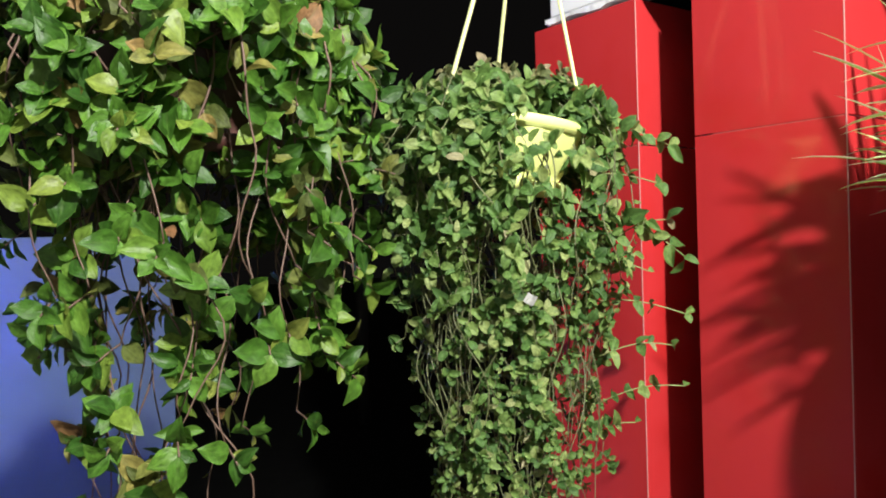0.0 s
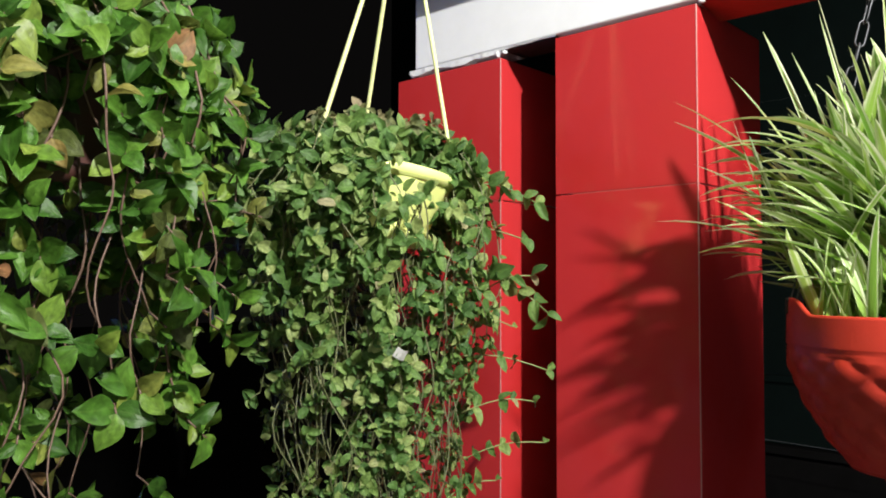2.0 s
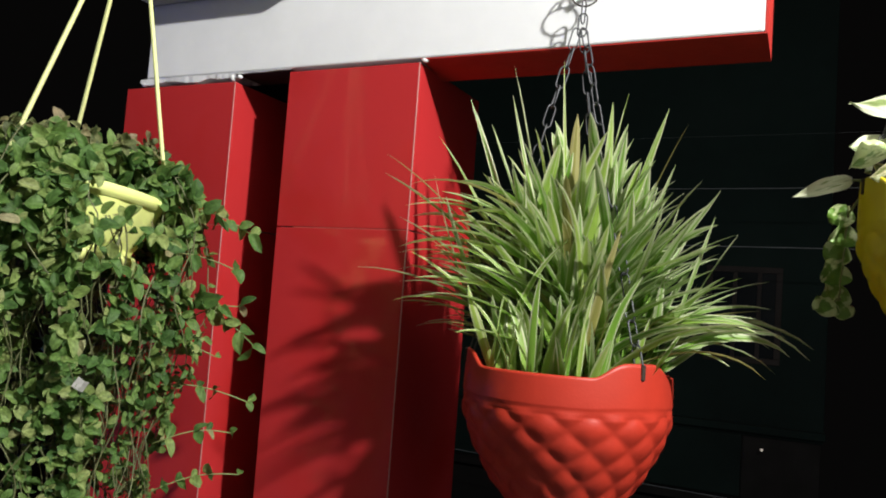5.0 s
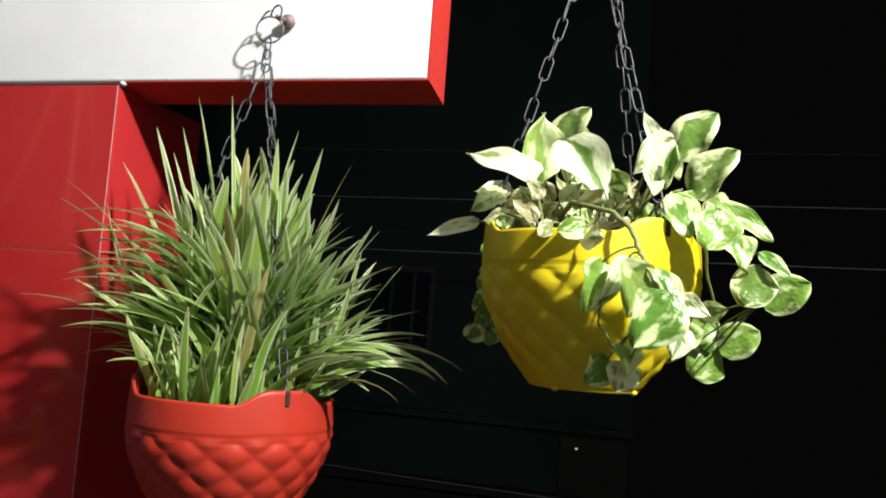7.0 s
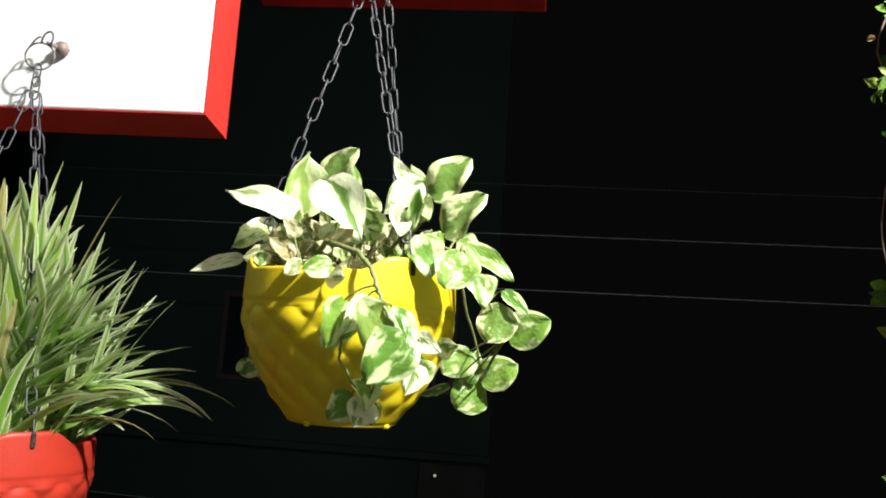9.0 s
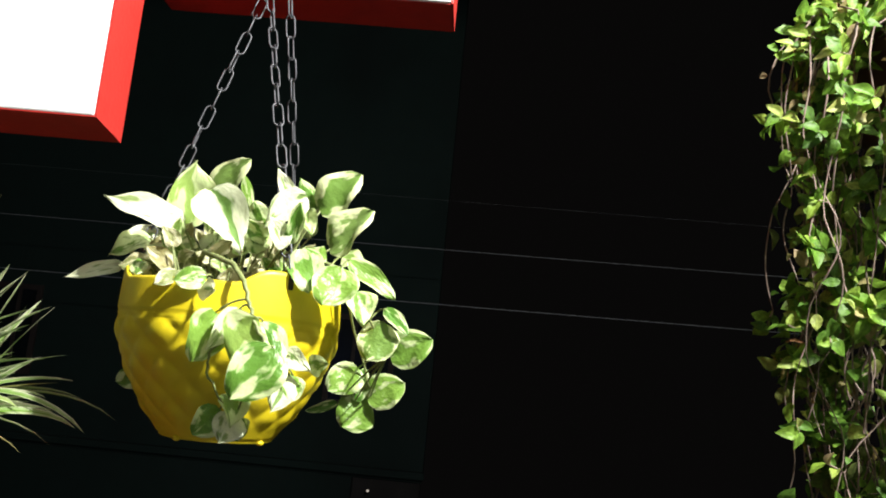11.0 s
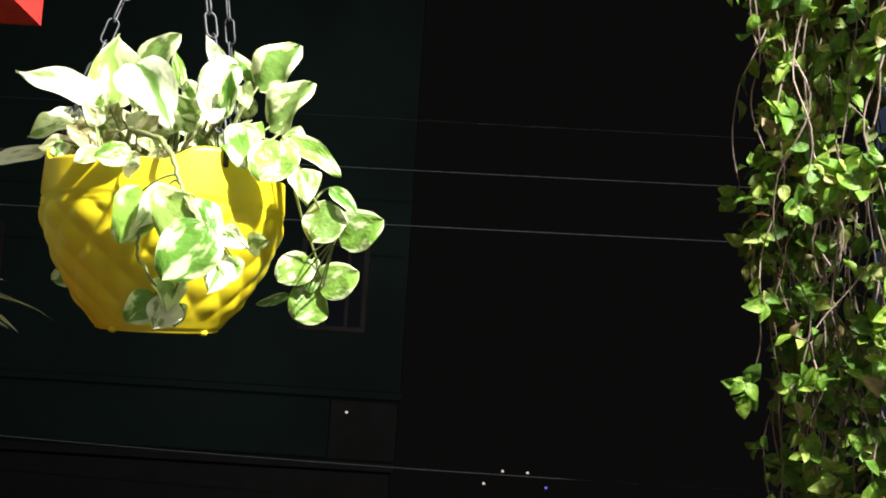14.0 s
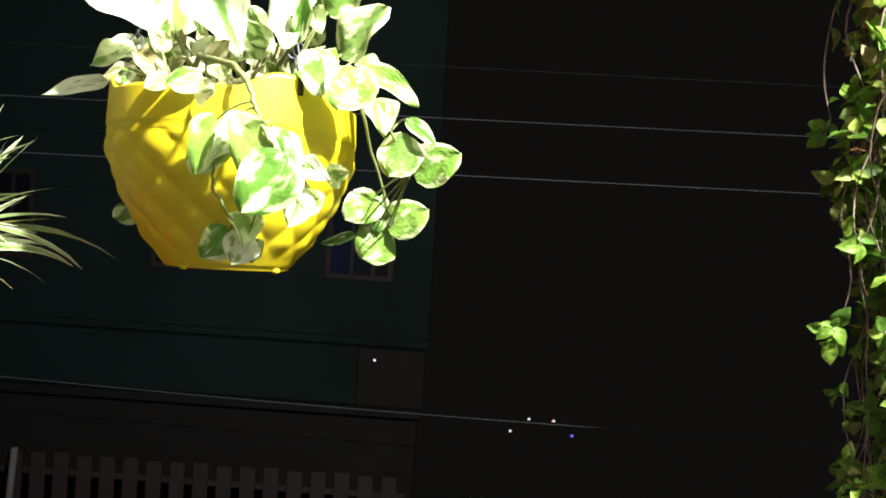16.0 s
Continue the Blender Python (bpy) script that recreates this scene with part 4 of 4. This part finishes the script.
def trailing_plant(root, center, top_z, strands, shapes, mat, stem_mat, size, gap, facing_angle, seed, shoot=0.35, stem_r=0.0011, pendant=0.0, loose=0.6, bare=None, sparse=0.0, taper=0.0, gappy=-0.08, old_mat=None, old_share=0.0, crest_z=9.0, shoot_old=0.0):
    """Hanging shoots with single leaves and leafy side shoots in clumps. Three hundred leaves on the walkway side are parts, the rest one mass."""
    rnd = random.Random(seed)
    mats = (mat, old_mat or mat)
    meshes = [[mesh_of("leaf", s[0], s[1], m, s[2]) for s in shapes] for m in mats]
    near, rest = [], []
    twig_v, twig_f = [], []
    for n, (angle, start_r, rim_r, reach, crest, drop) in enumerate(strands):
        pts = strand_path(center, angle, start_r, rim_r, reach, top_z, crest, drop, seed + n * 1.37)
        open_side = bare and abs(math.remainder(angle - bare[0], 2 * math.pi)) < bare[1]
        shown = [p for p in pts if p.z < bare[2] + 0.015] if open_side else pts
        if len(shown) < 3:
            shown = pts[:3]
        sv, sf = tube(shown, [stem_r * (1 - 0.45 * k / len(shown)) for k in range(len(shown))], 5)
        out = Vector((math.cos(angle), math.sin(angle), 0))
        mine = near if math.cos(angle - facing_angle) > 0.1 else rest

        def put(at, along, facing, s, old=0.0):
            s *= 0.72 if at.z > crest_z else 1.0
            s *= 1 + 0.5 * taper - taper * min(1.0, max(0.0, (top_z - at.z) / 0.35))
            mine.append((int(at.z > crest_z or rnd.random() < old), rnd.randrange(len(shapes)), leaf_pose(at, along, facing, s)))

        def side_shoot(at, way, length, count):
            way = way.normalized()
            a = way.orthogonal().normalized()
            b = way.cross(a)
            bend = [at + way * (length * q / 3) + Vector((0, 0, -0.12 * length * q * q / 9)) for q in range(4)]
            tv, tf = tube(bend, stem_r * 0.7, 4)
            base = len(twig_v)
            twig_v.extend(tv)
            twig_f.extend(tuple(x + base for x in f) for f in tf)
            w0, aged = rnd.uniform(0, 6.28), float(rnd.random() < shoot_old)
            for q in range(count):
                u = 0.35 + 0.65 * q / max(1, count - 1)
                w = w0 + math.pi * q + (math.pi / 2) * (q // 2) + rnd.uniform(-0.35, 0.35)
                ring = a * math.cos(w) + b * math.sin(w)
                along = ring * (1.0 if q < count - 2 else 0.7) + way * rnd.uniform(0.25, 0.8)
                put(at.lerp(bend[-1], u), along, way * 0.9 + TO_LAMP * 0.5 + Vector((0, 0, 0.3)), size * rnd.uniform(0.6, 1.25) * (1.0 if q < count - 2 else 0.85), aged)

        walked, turn = rnd.uniform(0, gap), rnd.uniform(0, 6.28)
        for k in range(2, len(pts)):
            walked += (pts[k] - pts[k - 1]).length
            while walked > gap:
                walked -= gap
                turn += 2.4 + rnd.uniform(-0.5, 0.5)
                if k > 7 and noise.noise(Vector((pts[k].x * 15, pts[k].y * 15, pts[k].z * 10 + seed))) < (gappy if k < 22 else 0.03 + sparse) and rnd.random() < 0.85 + 0.7 * sparse:
                    continue
                if open_side and bare[2] < pts[k].z < bare[3] and rnd.random() < 0.95:
                    continue
                d = (pts[k] - pts[k - 1]).normalized()
                a = d.orthogonal().normalized()
                b = d.cross(a)
                ring = a * math.cos(turn) + b * math.sin(turn)
                if rnd.random() < shoot:
                    side_shoot(pts[k], ring * 0.6 + out * 0.8 + TO_LAMP * 0.35 + Vector((0, 0, rnd.uniform(-0.35, 0.35))), size * rnd.uniform(0.3, 1.0), rnd.choice((4, 6, 6, 8)))
                elif rnd.random() < pendant:
                    put(pts[k], Vector((ring.x * 0.35, ring.y * 0.35, -1)), out * 0.7 + TO_LAMP * 0.6 + Vector((rnd.uniform(-0.4, 0.4), rnd.uniform(-0.4, 0.4), 0.1)), size * rnd.uniform(0.8, 1.15), old_share)
                else:
                    along = ring * 0.9 + out * 0.5 + d * rnd.uniform(-0.2, 0.5)
                    facing = out * 0.4 + TO_LAMP * 0.35 + Vector((rnd.uniform(-1, 1) * loose, rnd.uniform(-1, 1) * loose, rnd.uniform(-0.3, 1.0)))
                    put(pts[k] + along.normalized() * 0.003, along, facing, size * rnd.uniform(0.4, 1.05), old_share)
        side_shoot(pts[-1], out * 0.6 + TO_LAMP * 0.3 + Vector((rnd.uniform(-0.4, 0.4), rnd.uniform(-0.4, 0.4), -0.5)), size * 0.9, 5)
        piece("stem", mesh_of("stem", sv, sf, stem_mat), root)
    twigs = piece("brushwood", mesh_of("brushwood", twig_v, twig_f, stem_mat), root)
    twigs["kind"] = "stuff"
    rnd.shuffle(near)
    for old, k, m in near[:300]:
        piece("leaf", meshes[old][k], root, m)
    rest += near[300:]
    for old in (0, 1):
        mass = [(k, m) for o, k, m in rest if o == old]
        if mass:
            ob = piece("foliage", joined("foliage", shapes, mass, mats[old]), root)
            ob["kind"] = "stuff"


def cord(owner, a, b, r, mat, name="cord"):
    a, b = Vector(a), Vector(b)
    pts = [a.lerp(b, k / 8) for k in range(9)]
    piece(name, tube_mesh(name, pts, r, mat, 8), owner)


def round_basket(place, r, h, mat, cord_mat, apex_z, hang_z, angles, label, cord_r, tilt=0.0):
    """A round plastic basket with a rolled rim, ribs, a saucer and three cords to a hook."""
    x, y, z = place
    lean = Matrix.Translation(place) @ Matrix.Rotation(radians(tilt), 4, Vector((-0.74, 0.67, 0)))
    basket = thing("hanging_basket", (x, y, z - h), label, "plant pot", "cord-hung baskets")
    prof = [(r * 0.9, -0.04), (r * 0.93, 0.0), (r * 0.97, 0.004), (r * 1.03, 0.004), (r * 1.06, 0.0), (r * 1.05, -0.008), (r * 1.0, -0.010)]
    prof += [(r * (0.99 - 0.22 * (k / 10) ** 1.3), -0.012 - (h - 0.03) * k / 10) for k in range(11)]
    prof += [(r * 0.84, -h + 0.016), (r * 0.86, -h + 0.012), (r * 0.8, -h), (0.001, -h)]

    def ribs(i, a, rr, zz):
        if 7 <= i <= 17:
            rr += 0.0012 * (1 if math.sin(18 * a) > 0.2 else 0)
        return rr, zz
    v, f = lathe(prof, 96, ribs)
    piece("pot_body", mesh_of("pot_body", v, f, mat), basket, lean)
    bm = bmesh.new()
    bmesh.ops.create_circle(bm, cap_ends=True, segments=32, radius=r * 0.92)
    piece("soil", bm_mesh("soil", bm, SOIL_AND_HOLE), basket, lean @ Matrix.Translation((0, 0, -0.015)))
    for a in angles:
        cord(basket, lean @ Vector((r * 1.05 * math.cos(a), r * 1.05 * math.sin(a), 0)), (x + 0.034 + 0.004 * math.cos(a), y + 0.018 + 0.004 * math.sin(a), apex_z), cord_r, cord_mat)
    hookpts = [(x + 0.034, y + 0.018, apex_z - 0.006)] + [(x + 0.034, y + 0.018, apex_z + (hang_z - apex_z) * k / 8) for k in range(9)]
    piece("hook", tube_mesh("hook", hookpts, 0.0016, IRON, 6), basket)
    return basket


# large vine in a brown basket
rng = random.Random(31)
VINE_AT = (-0.365, -0.645, 1.96)
round_basket(VINE_AT, 0.12, 0.13, BROWN_POT, IRON, 2.26, 3.402, (0.4, 2.5, 4.6), "brown plastic basket hidden under a trailing vine", 0.0012)
vine = thing("trailing_vine", (VINE_AT[0], VINE_AT[1], 1.94), "dense green vine with pointed leaves trailing from a basket", "plant", "trailing vines")
strands = []
for k in range(54):
    a = 2 * math.pi * (k * 0.618034 % 1) + rng.uniform(-0.1, 0.1)
    right = math.sin(a + 0.38)
    drop = rng.uniform(0.18, 0.62)
    if right > 0.45:
        drop = min(drop, rng.uniform(0.2, 0.4))
    if right < -0.35 and rng.random() < 0.45:
        drop *= 0.4
    strands.append((a, rng.uniform(0.0, 0.07), 0.12, max(0.1, 0.215 - 0.23 * drop + rng.uniform(-0.02, 0.02)), rng.uniform(0.05, 0.15), drop))
for k in range(30):
    a = rng.uniform(0, 6.28)
    strands.append((a, rng.uniform(0, 0.03), 0.12, rng.uniform(0.06, 0.17), rng.uniform(0.12, 0.2), rng.uniform(0.02, 0.1)))
for k in range(44):
    a = rng.uniform(0, 6.28)
    strands.append((a, rng.uniform(0, 0.05), 0.12, rng.uniform(0.13, 0.2), rng.uniform(0.06, 0.13), rng.uniform(0.05, 0.2)))
trailing_plant(vine, VINE_AT, VINE_AT[2], strands, OVATES, VINE_LEAF, STEM_BROWN, 0.031, 0.036, -0.38, 41, 0.6, 0.0014, sparse=0.1, gappy=0.02, old_mat=VINE_OLD, old_share=0.9, shoot_old=0.15)

# small-leaved trailing plant in a lime basket
rng = random.Random(37)
LIME_AT = (-0.305, -0.262, 1.882)
round_basket(LIME_AT, 0.1, 0.085, LIME, LIME_ROPE, 2.245, 3.402, (-1.42, 0.69, 2.6), "lime green plastic basket hanging tilted on lime cords", 0.0027, 8.0)
trailer = thing("small_leaf_trailer", (LIME_AT[0], LIME_AT[1], 1.89), "small-leaved green trailing plant spilling from a lime basket", "plant")
strands = []
for k in range(112):
    a = 2 * math.pi * (k * 0.618034 % 1) + rng.uniform(-0.05, 0.05)
    if abs(math.remainder(a + 0.06, 2 * math.pi)) < 0.5 and rng.random() < 0.5:
        continue
    drop = rng.uniform(0.2, 0.56)
    if math.cos(a + 2.2) > 0.5 and k % 3:
        drop = rng.uniform(0.1, 0.3)
    if math.sin(a + 0.78) > 0.7:
        drop = min(drop, rng.uniform(0.25, 0.45))
    strands.append((a, rng.uniform(0.0, 0.08), 0.1, max(0.1, 0.168 - 0.14 * drop + rng.uniform(-0.015, 0.015)), rng.uniform(0.04, 0.085), drop))
for k in range(40):
    strands.append((rng.uniform(0.5, 5.7) if k % 5 else rng.uniform(-0.6, 0.5), rng.uniform(0.0, 0.03), 0.1, rng.uniform(0.106, 0.118), rng.uniform(0.03, 0.05), rng.uniform(0.3, 0.52)))
for k in range(60):
    a = rng.uniform(0.1, 5.6)
    strands.append((a, rng.uniform(0, 0.05), 0.1, rng.uniform(0.04, 0.11), rng.uniform(0.05, 0.085), rng.uniform(0.0, 0.03)))
trailing_plant(trailer, LIME_AT, LIME_AT[2], strands, ROUNDS, SMALL_LEAF, STEM_PALE, 0.0172, 0.0185, -0.78, 43, 0.45, 0.0009, 0.0, 1.6, (-0.06, 0.52, 1.843, 1.905), sparse=0.035, taper=0.4, gappy=-0.1, old_mat=CREST_LEAF, old_share=0.08, crest_z=1.925)

# leafy shoots that stick out from its side over the gap between the columns
sprig_leaves = [mesh_of("leaf", q[0], q[1], SMALL_LEAF, q[2]) for q in ROUNDS]
for start, end, count, big in (((-0.235, -0.18, 1.868), (-0.160, -0.112, 1.846), 14, 0.020), ((-0.23, -0.18, 1.772), (-0.156, -0.108, 1.708), 12, 0.019), ((-0.225, -0.17, 1.725), (-0.163, -0.116, 1.754), 8, 0.017),
                               ((-0.235, -0.18, 1.652), (-0.150, -0.102, 1.636), 10, 0.013), ((-0.235, -0.18, 1.584), (-0.161, -0.112, 1.597), 8, 0.012), ((-0.235, -0.18, 1.523), (-0.149, -0.101, 1.546), 9, 0.012),
                               ((-0.24, -0.19, 1.70), (-0.178, -0.13, 1.69), 9, 0.015), ((-0.25, -0.2, 1.47), (-0.192, -0.146, 1.50), 9, 0.014), ((-0.24, -0.19, 1.81), (-0.172, -0.124, 1.80), 10, 0.017)):
    p0, p1 = Vector(start), Vector(end)
    line = [p0.lerp(p1, q / 6) + Vector((0.008 * math.sin(2.2 * q / 6 + count), 0, 0.009 * math.sin(math.pi * q / 6))) for q in range(7)]
    piece("shoot", tube_mesh("shoot", line, 0.0009, STEM_GREEN, 5), trailer)
    way = (p1 - p0).normalized()
    u1 = way.orthogonal().normalized()
    u2 = way.cross(u1)
    for q in range(count):
        u = 0.25 + 0.75 * (q // 2) / max(1, (count - 1) // 2)
        w = math.pi * (q % 2) + (math.pi / 2) * (q // 2) + rng.uniform(-0.4, 0.4)
        along = (u1 * math.cos(w) + u2 * math.sin(w)) + way * rng.uniform(0.3, 0.9)
        piece("leaf", rng.choice(sprig_leaves), trailer, leaf_pose(line[min(6, int(6 * u))], along, way * 0.4 + Vector((0.55, -0.8, 0.5)) + Vector((rng.uniform(-0.6, 0.6), rng.uniform(-0.6, 0.6), rng.uniform(-0.4, 0.4))), big * rng.uniform(0.9, 1.7) * (1.2 - 0.3 * u)))

# a small folded label caught among the stems
label_v = [(x, y, z) for z in (-0.0004, 0.0004) for x, y in ((-0.009, -0.007), (0.0, -0.008), (0.009, -0.006), (-0.008, 0.007), (0.001, 0.006), (0.009, 0.008))]
label_v = [(x, y, z + 0.35 * abs(x)) for x, y, z in label_v]
label_f = [(3, 4, 1, 0), (4, 5, 2, 1), (6, 7, 10, 9), (7, 8, 11, 10), (0, 1, 7, 6), (1, 2, 8, 7), (2, 5, 11, 8), (5, 4, 10, 11), (4, 3, 9, 10), (3, 0, 6, 9)]
tag = new("plant_label", mesh_of("plant_label", label_v, label_f, GREY_PLASTER, None, False))
tag.matrix_basis = leaf_pose((-0.172, -0.338, 1.669), (0.3, 0.35, 0.85), (0.2, -0.95, 0.1), 0.8)
tagged(tag, "small folded pale label caught among trailing stems", "label")

# the vine at the far end of the porch
rng = random.Random(47)
FAR_AT = (1.43, 0.06, 2.3)
round_basket(FAR_AT, 0.12, 0.13, BROWN_POT, IRON, 2.6, 3.402, (0.4, 2.5, 4.6), "brown plastic basket under a hanging vine", 0.0012)
vine2 = thing("trailing_vine", (FAR_AT[0], FAR_AT[1], 2.28), "light green vine hanging in long strands from a brown basket", "plant", "trailing vines")
strands = []
for k in range(125):
    a = 2 * math.pi * (k * 0.618034 % 1) + rng.uniform(-0.1, 0.1)
    drop = rng.uniform(0.3, 1.0)
    strands.append((a, rng.uniform(0.0, 0.07), 0.12, max(0.1, 0.23 - 0.12 * drop + rng.uniform(-0.03, 0.03)), rng.uniform(0.04, 0.1), drop))
for k in range(25):
    a = rng.uniform(0, 6.28)
    strands.append((a, rng.uniform(0, 0.03), 0.12, rng.uniform(0.06, 0.17), rng.uniform(0.1, 0.16), rng.uniform(0.02, 0.1)))
trailing_plant(vine2, FAR_AT, FAR_AT[2], strands, OVATES, VINE_LIGHT, STEM_TAN, 0.0235, 0.027, -2.1, 53, 0.34, 0.0013, 0.5, sparse=-0.08, gappy=-0.14, old_mat=VINE_OLD, old_share=0.25)

# ---- boards beside the porch ----
tagged(new("blue_board", box_mesh("blue_board", (-2.75, -2.6, 0.0), (-2.7, 0.012, 1.788), BLUE_BOARD, 0.004)), "board lit by a blue lamp, its colour tinted with that light", "board")
# the second panel is added, its navy colour giving blue light between strands
tagged(new("blue_backing", box_mesh("blue_backing", (1.72, 0.7, -1.5), (2.9, 0.72, 2.6), NAVY, 0.004)), "dark blue panel added behind the hanging vine for bluish light in its gaps", "sheet")

# ---- across the street, in the dark ----
house = thing("house", (-2.0, 8.0, -1.5), "dark teal house across the street at night", "house")
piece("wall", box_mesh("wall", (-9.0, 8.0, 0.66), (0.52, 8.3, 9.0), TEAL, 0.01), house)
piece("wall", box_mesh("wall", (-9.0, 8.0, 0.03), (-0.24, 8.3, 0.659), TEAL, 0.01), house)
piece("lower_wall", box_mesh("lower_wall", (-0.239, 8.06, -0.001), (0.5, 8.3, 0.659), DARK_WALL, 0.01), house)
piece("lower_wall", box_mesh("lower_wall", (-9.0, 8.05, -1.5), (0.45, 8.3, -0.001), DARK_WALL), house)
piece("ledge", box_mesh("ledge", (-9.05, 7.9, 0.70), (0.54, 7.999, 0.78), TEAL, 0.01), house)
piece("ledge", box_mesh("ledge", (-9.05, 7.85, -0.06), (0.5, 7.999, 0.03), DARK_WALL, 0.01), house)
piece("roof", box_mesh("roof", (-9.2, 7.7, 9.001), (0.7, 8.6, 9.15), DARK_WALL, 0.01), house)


def house_window(x0, x1, z0, z1):
    fr = piece("window", box_mesh("window", (x0, 7.97, z0), (x1, 7.999, z0 + 0.06), TIMBER, 0.004), house, None, "dark timber window")
    for lo, hi in (((x0, z1 - 0.06), (x1, z1)), ((x0, z0 + 0.061), (x0 + 0.06, z1 - 0.061)), ((x1 - 0.06, z0 + 0.061), (x1, z1 - 0.061)),
                   ((x0 + (x1 - x0) * 0.36, z0 + 0.061), (x0 + (x1 - x0) * 0.36 + 0.04, z1 - 0.061)), ((x0 + (x1 - x0) * 0.68, z0 + 0.061), (x0 + (x1 - x0) * 0.68 + 0.04, z1 - 0.061))):
        piece("frame", box_mesh("frame", (lo[0], 7.965, lo[1]), (hi[0], 7.999, hi[1]), TIMBER, 0.003), fr)
    piece("pane", box_mesh("pane", (x0 + 0.061, 7.985, z0 + 0.061), (x1 - 0.061, 7.99, z1 - 0.061), GLASS), fr)


house_window(-0.66, 0.09, 1.4, 2.4)
house_window(-2.6, -1.75, 1.4, 2.4)
house_window(-4.8, -3.95, 1.4, 2.4)
# added board whose faint glow stands for hazy distance
tagged(new("backdrop", box_mesh("backdrop", (-0.4, 10.0, -1.5), (14.0, 10.1, 1.62), HAZE_GLOW)), "black backdrop glowing faintly as distant haze beyond the street", "backdrop", "", "structure")

fence = thing("fence", (-2.0, 6.6, -1.5), "dark slatted street fence", "fence")
slat = box_mesh("slat", (-0.07, -0.012, 0), (0.07, 0.012, 1.05), TIMBER, 0.004)
for k in range(26):
    piece("slat", slat, fence, Matrix.Translation((-5.2 + 0.22 * k, 6.6, -1.4 + 0.01 * (k % 3))))
for z in (-1.25, -0.55):
    piece("rail", box_mesh("rail", (-5.4, 6.615, z), (0.45, 6.65, z + 0.06), TIMBER, 0.004), fence)
post = thing("post", (-3.03, 6.2, -1.5), "pale thin post by the street", "post")
piece("pole", tube_mesh("pole", [(-3.03, 6.2, -1.5), (-3.03, 6.2, -0.6), (-3.01, 6.2, -0.2)], 0.03, OUTER, 8), post)


def cable(points, r, label):
    pts = []
    (x0, y0, z0), (x1, y1, z1), sag = points
    for k in range(25):
        u = k / 24
        pts.append((x0 + (x1 - x0) * u, y0 + (y1 - y0) * u, z0 + (z1 - z0) * u - sag * 4 * u * (1 - u)))
    c = new("overhead_cable", tube_mesh("overhead_cable", pts, r, CABLE, 5))
    return tagged(c, label, "cable", "cables over the street")


cable(((-12, 6, 2.85), (14, 6, 3.1), 0.06), 0.0026, "thin pale overhead cable")
cable(((-12, 6, 2.35), (14, 6, 2.62), 0.05), 0.0032, "thin pale overhead cable")
cable(((-12, 6.05, 3.35), (14, 6.05, 3.5), 0.06), 0.0005, "thin dim overhead cable")
cable(((-12, 6, 0.95), (14, 6, 0.75), 0.47), 0.0026, "sagging pale cable low over the street")

for px in (-12.0, 14.0):
    pole = new("utility_pole", tube_mesh("utility_pole", [(px, 6.05, -1.5), (px, 6.05, 1.0), (px, 6.05, 4.2)], [0.12, 0.11, 0.09], OUTER, 12))
    tagged(pole, "plain concrete pole carrying the street cables", "pole", "poles along the street")
WARM, BLUE = glowing("warm_light", (1.0, 0.85, 0.7), 0.5), glowing("blue_light", (0.15, 0.15, 1.0), 0.6)
for x, z, mat in ((1.488, -0.142, WARM), (1.686, 0.002, WARM), (1.957, 0.0, WARM), (2.166, -0.148, BLUE), (-0.031, 0.56, WARM)):
    bm = bmesh.new()
    bmesh.ops.create_icosphere(bm, subdivisions=2, radius=0.016)
    for v in bm.verts:
        v.co.z *= 0.8 if v.co.z > 0 else 1.0
    bulb = new("street_light", bm_mesh("street_light", bm, mat, True))
    bulb.location = (x, 8.0 if x > 1 else 7.8, z)
    tagged(bulb, "tiny distant light in the dark street", "light", "distant lights")
